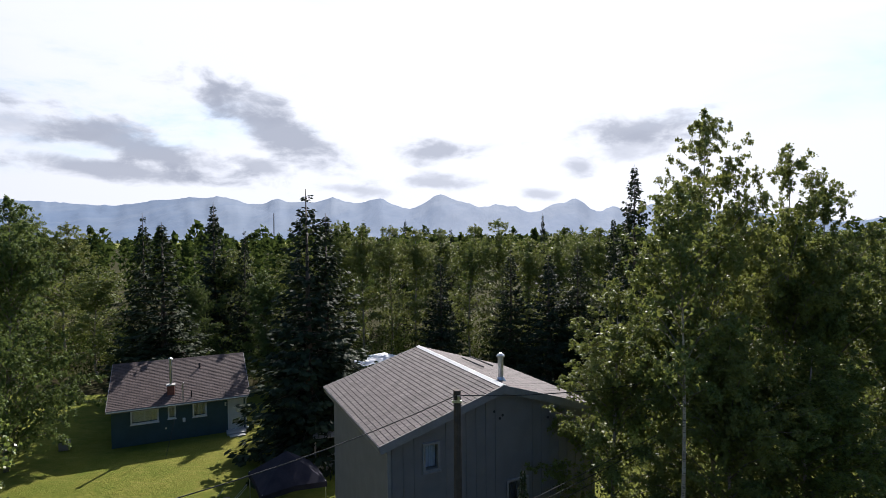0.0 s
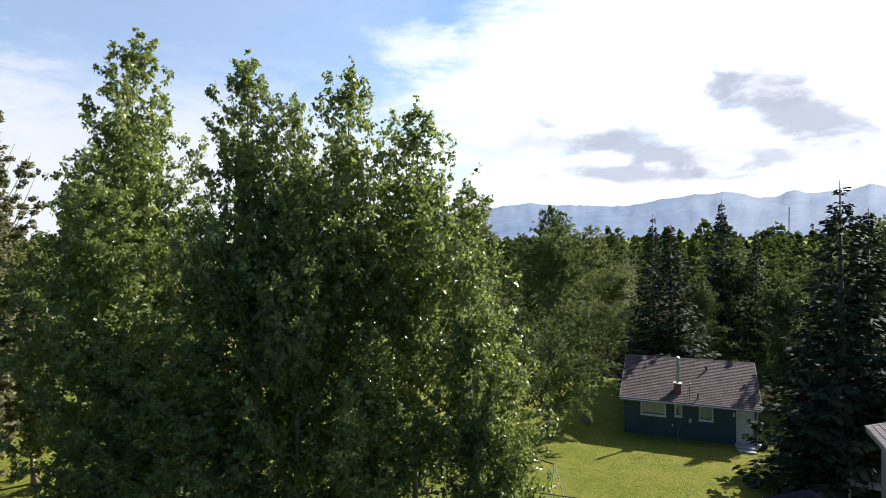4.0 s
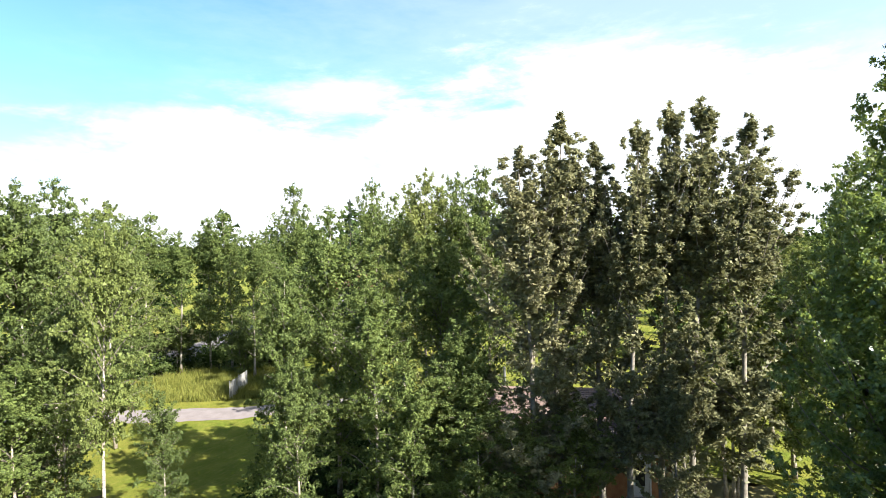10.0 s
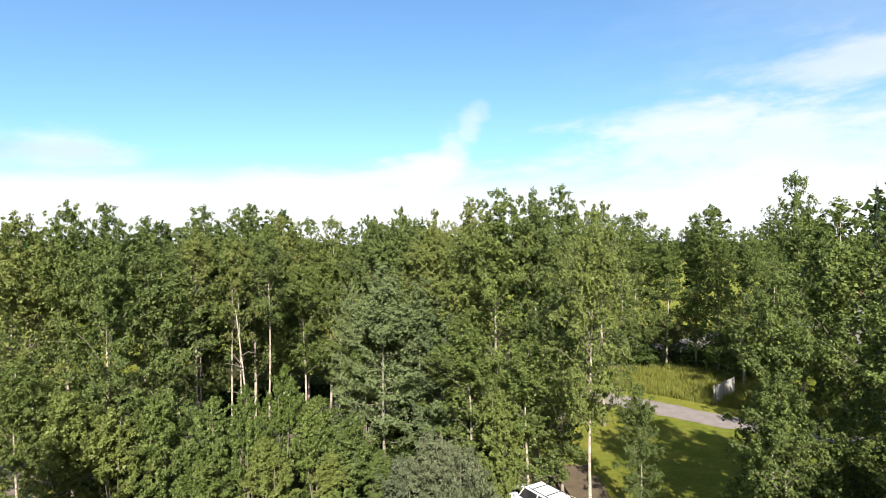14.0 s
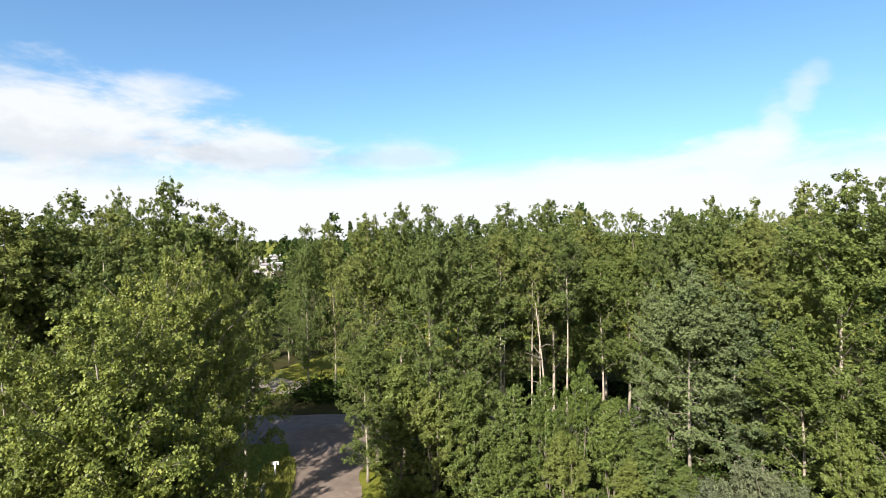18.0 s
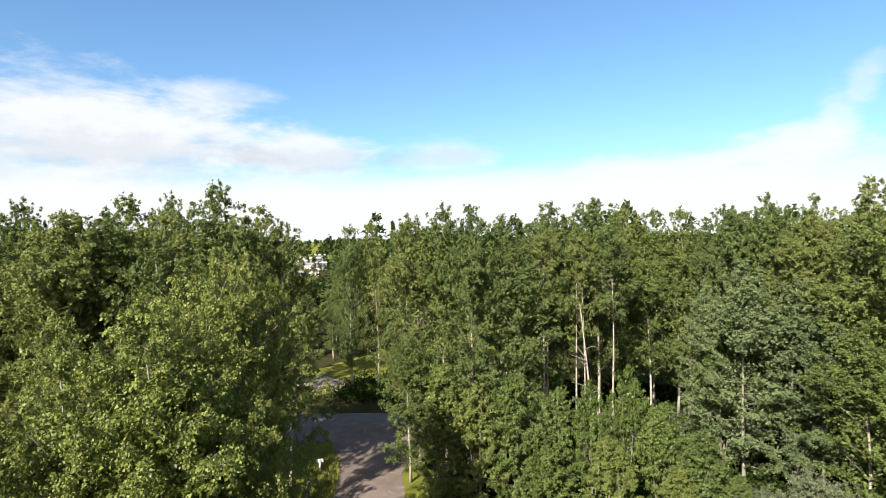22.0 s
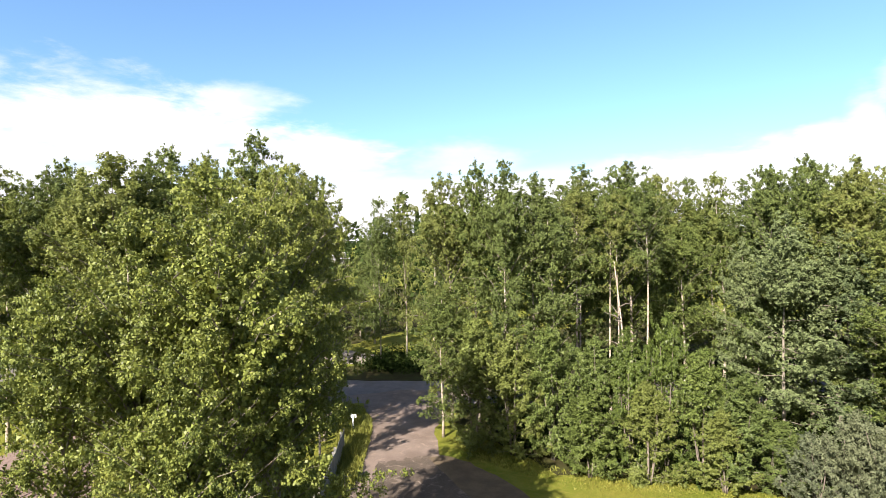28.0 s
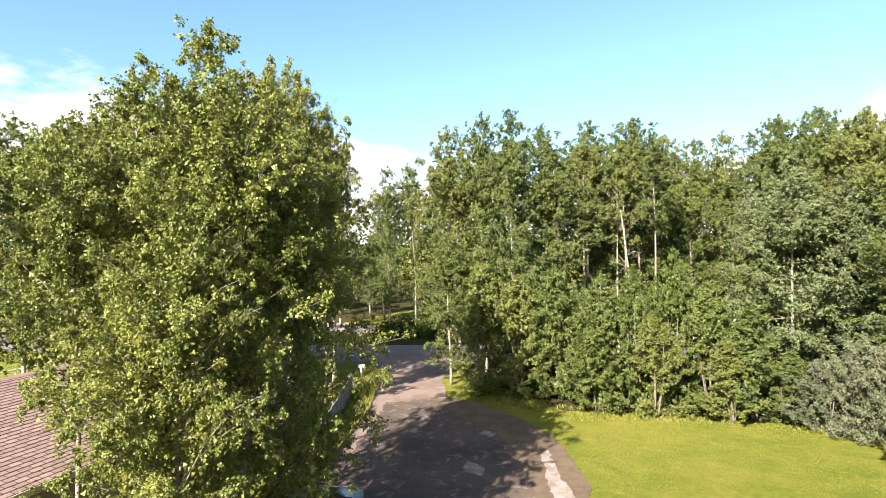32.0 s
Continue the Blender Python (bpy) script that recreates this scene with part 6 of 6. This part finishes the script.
truck = thing("pickup_truck", "pale blue pickup truck parked beside the driveway", "truck", pose(9.25, -12.35, 0, 0, 0, -76))
part("body", car_body([(-2.6, 0.84, 0.92, 0.45, 0.95, 1.10, 0.88), (0.0, 0.86, 0.94, 0.42, 0.97, 1.12, 0.90), (1.6, 0.86, 0.94, 0.42, 0.97, 1.10, 0.86), (2.5, 0.82, 0.90, 0.42, 0.88, 1.02, 0.76), (2.68, 0.72, 0.82, 0.48, 0.75, 0.88, 0.66)]), SILVER_PAINT, truck, smooth=True)
part("cab_glass", car_body([(-0.55, 0.78, 0.85, 1.08, 1.12, 1.20, 0.76), (-0.4, 0.80, 0.86, 1.08, 1.14, 1.70, 0.70), (0.75, 0.80, 0.86, 1.08, 1.14, 1.72, 0.70), (1.45, 0.78, 0.84, 1.06, 1.10, 1.14, 0.72)]), BLACK_TRIM, truck, "dark cab windows", smooth=True)
part("cab_roof", box(-0.45, -0.72, 1.69, 0.80, 0.72, 1.80, 0.05), SILVER_PAINT, truck)
for sy in (-1, 1):
    for x in (-0.5, 0.3):
        part("pillar", tube([(x, sy * 0.845, 1.1), (x + 0.05, sy * 0.71, 1.72)], 0.04, 6), SILVER_PAINT, truck)
    part("windscreen_pillar", tube([(1.42, sy * 0.80, 1.10), (0.80, sy * 0.70, 1.73)], 0.045, 6), SILVER_PAINT, truck)
    part("mirror", box(1.0, sy * 1.02 - 0.1, 1.12, 1.1, sy * 1.02 + 0.1, 1.36, 0.03), BLACK_TRIM, truck)
    part("headlight", box(2.55, sy * 0.66 - 0.14, 0.66, 2.70, sy * 0.66 + 0.12, 0.84, 0.03), GALVANISED, truck)
    for x in (-1.7, 1.75):
        wheel(truck, x, sy * 0.84, 0.38, 0.25)

# ---- fences, post ----
def board_fence(points, height, label, mat, width=0.15, gap=0.012):
    ob = thing("fence", label, "fence")
    me = None
    rng = random.Random(8)
    for (x0, y0), (x1, y1) in zip(points, points[1:]):
        L = math.hypot(x1 - x0, y1 - y0)
        a = math.degrees(math.atan2(y1 - y0, x1 - x0))
        n = int(L / (width + gap))
        for k in range(n):
            f = (k + 0.5) / n
            if me is None:
                b = part("board", box(-width / 2, -0.012, 0.04, width / 2, 0.012, height, 0.004), mat, ob)
                me = b.data
            else:
                b = share("board", me, ob)
            b.matrix_local = pose(x0 + (x1 - x0) * f, y0 + (y1 - y0) * f, rng.uniform(-0.03, 0.02), rng.uniform(-1, 1), 0, a)
        for z_ in (0.35, height - 0.3):
            part("rail", box(0, 0.014, z_ - 0.04, L, 0.05, z_ + 0.04), mat, ob).matrix_local = pose(x0, y0, 0, 0, 0, a)
        for k in range(int(L / 2.4) + 1):
            f = min(1.0, k * 2.4 / L)
            part("post", box(-0.05, 0.05, 0, 0.05, 0.15, height + 0.05), mat, ob).matrix_local = pose(x0 + (x1 - x0) * f, y0 + (y1 - y0) * f, 0, 0, 0, a)


board_fence([(12.2, -15.4), (14.4, -19.6), (17.0, -24.4), (18.6, -27.2)], 1.2, "weathered grey board fence along the driveway", FENCE_WOOD)
board_fence([(-34.3, -45.1), (-38.2, -47.7)], 1.7, "short grey board fence at the edge of the rough grass", FENCE_WOOD)
sign = thing("marker_post", "white marker post in the long grass by the road", "post", pose(20.0, -30.0, 0, 0, 0, 30))
part("post", box(-0.05, -0.05, 0, 0.05, 0.05, 1.0, 0.008), TRIM_WHITE, sign)
part("plate", box(-0.22, -0.07, 0.78, 0.22, -0.052, 1.0, 0.004), TRIM_WHITE, sign)
rail = thing("rail_fence", "low white pipe rail fence on the far lawn", "fence", pose(41, -19, 0, 0, 0, 98))
for k in range(6):
    part("post", tube([(-6 + 2.4 * k, 0, 0), (-6 + 2.4 * k, 0, 1.0)], 0.04, 8), TRIM_WHITE, rail)
for z_ in (0.5, 0.95):
    part("rail", tube([(-6, 0, z_), (6, 0, z_)], 0.04, 8), TRIM_WHITE, rail)

# ---- town beyond the woods ----
def far_building(x, y, turn, w, d, h, wall, flat=True):
    ob = thing("far_building", "long low pale building beyond the trees", "building", pose(x, y, 0, 0, 0, turn), "buildings beyond the woods")
    part("wall", box(-w / 2, -d / 2, 0, w / 2, d / 2, h), wall, ob)
    if flat:
        part("roof", box(-w / 2 - 0.3, -d / 2 - 0.3, h, w / 2 + 0.3, d / 2 + 0.3, h + 0.5), TARP_WHITE, ob)
    else:
        part("roof", prism([(-d / 2 - 0.5, h), (d / 2 + 0.5, h), (0, h + d * 0.22)], -w / 2 - 0.4, w / 2 + 0.4), TRIM_GREY, ob).matrix_local = Matrix.Rotation(math.pi / 2, 4, "Z")
    n = max(2, int(w / 5))
    for k in range(n):
        x_ = -w / 2 + (k + 0.5) * w / n
        part("window", box(x_ - 0.9, d / 2 - 0.05, h * 0.35, x_ + 0.9, d / 2 + 0.06, h * 0.65), BLACK_TRIM, ob)


for d_, az_, w_, h_, flat in ((205, 142.9, 5, 2.6, True), (214, 144.0, 6, 2.6, False), (228, 145.0, 6, 2.8, True), (252, 143.4, 7, 3.0, True), (262, 142.0, 8, 3.0, True), (268, 144.4, 8, 3.2, False), (285, 145.6, 9, 3.2, True),
                           (305, 143.7, 9, 3.4, True), (330, 142.6, 12, 3.6, True), (345, 144.9, 11, 3.6, True), (372, 143.5, 12, 4.0, True), (395, 145.3, 14, 4.2, True), (165, 144.2, 4, 2.4, False)):
    far_building(d_ * math.sin(radians(az_ - 2.0)), d_ * math.cos(radians(az_ - 2.0)), -az_ + d_ * 7 % 25 - 12, w_ * 0.55, 4, h_ + 0.4, SIDING_GREY if int(d_) % 2 else TRIM_BEIGE, flat)
# a dead birch behind the hedge
def dead_birch(m, h, lean, seed):
    rng = random.Random(seed)
    ob = thing("dead_birch", "dead leaning birch with bare pale trunk and broken limbs", "tree", m)
    part("trunk", tube([(lean * f ** 1.3, 0.05 * math.sin(6 * f), h * f) for f in [k / 9 for k in range(10)]], [0.095 * (1 - 0.7 * k / 9) for k in range(10)], 8), BARK_BIRCH, ob, smooth=True)
    for k in range(9):
        f = rng.uniform(0.35, 0.80)
        a, L = rng.uniform(0, 6.28), rng.uniform(0.4, 1.2)
        x_, z_ = lean * f ** 1.3, h * f
        mid = (x_ + 0.5 * L * math.cos(a), 0.5 * L * math.sin(a), z_ + 0.28 * L)
        part("limb", tube([(x_, 0, z_), mid, (x_ + L * math.cos(a), L * math.sin(a), z_ + rng.uniform(0.1, 0.7) * L)], [0.045, 0.03, 0.012], 5), BARK_LIMB, ob, smooth=True)


dead_birch(pose(3.9, -37.2, 0), 10.6, 0.9, 3)
mast = thing("radio_mast", "thin lattice radio mast on the horizon", "mast", pose(-318, 780, 0))
for a in (0, 2.09, 4.19):
    part("leg", tube([(1.2 * math.cos(a), 1.2 * math.sin(a), 0), (0.5 * math.cos(a), 0.5 * math.sin(a), 50)], 0.22, 5), TRIM_GREY, mast)
for k in range(10):
    part("collar", tube([(0, 0, 4.8 * k + 3), (0, 0, 4.8 * k + 3.4)], 1.15 - 0.06 * k, 6), TRIM_GREY, mast)


bench = thing("garden_bench", "white slatted garden bench on the dry grass by the cabin", "bench", pose(-31.6, -4.5, 0, 0, 0, 55))
for k in range(4):
    part("seat_slat", box(-0.6, -0.24 + 0.12 * k, 0.42, 0.6, -0.15 + 0.12 * k, 0.445, 0.006), TRIM_WHITE, bench)
for k in range(9):
    part("back_slat", box(-0.56 + 0.13 * k, 0.245, 0.50, -0.48 + 0.13 * k, 0.27, 0.86, 0.005), TRIM_WHITE, bench)
part("top_rail", box(-0.62, 0.235, 0.86, 0.62, 0.285, 0.92, 0.01), TRIM_WHITE, bench)
for sx in (-0.58, 0.58):
    for sy in (-0.22, 0.25):
        part("leg", box(sx - 0.03, sy - 0.03, 0, sx + 0.03, sy + 0.03, 0.42 if sy < 0 else 0.86, 0.006), TRIM_WHITE, bench)
    part("armrest", box(sx - 0.035, -0.28, 0.62, sx + 0.035, 0.235, 0.66, 0.008), TRIM_WHITE, bench)
    part("arm_post", box(sx - 0.025, -0.25, 0.446, sx + 0.025, -0.20, 0.62, 0.005), TRIM_WHITE, bench)
camper = thing("camper_trailer", "white camper trailer parked behind the cabin", "trailer", pose(-41.0, -17.5, 0, 0, 0, 20))
part("body", box(-2.4, -1.0, 0.45, 2.4, 1.0, 2.75, 0.18), TRIM_WHITE, camper)
part("window", box(-0.9, -1.02, 1.35, 0.2, -0.99, 1.95, 0.01), BLACK_TRIM, camper)
part("stripe", box(-2.3, -1.008, 0.85, 2.3, -0.998, 0.98), TRIM_GREY, camper)
for sy in (-0.85, 0.85):
    wheel(camper, 0.2, sy, 0.33)
part("drawbar", box(2.3, -0.06, 0.42, 3.4, 0.06, 0.52, 0.01), GALVANISED, camper)
part("jack", tube([(3.2, 0, 0), (3.2, 0, 0.5)], 0.04, 6), GALVANISED, camper)
far_house = thing("house", "distant house with a red roof among the trees", "house", pose(-66, -57, 0, 0, 0, 40))
gable_walls(far_house, 5.0, 4.5, 8.0, 10.6, SIDING_GREY, 0.3, 0.4)
part("roof", prism([(-4.7, 7.9), (4.7, 7.9), (0, 10.9)], -5.1, 5.1), BRICK, far_house, "red painted roof").matrix_local = Matrix.Rotation(math.pi / 2, 4, "Z")
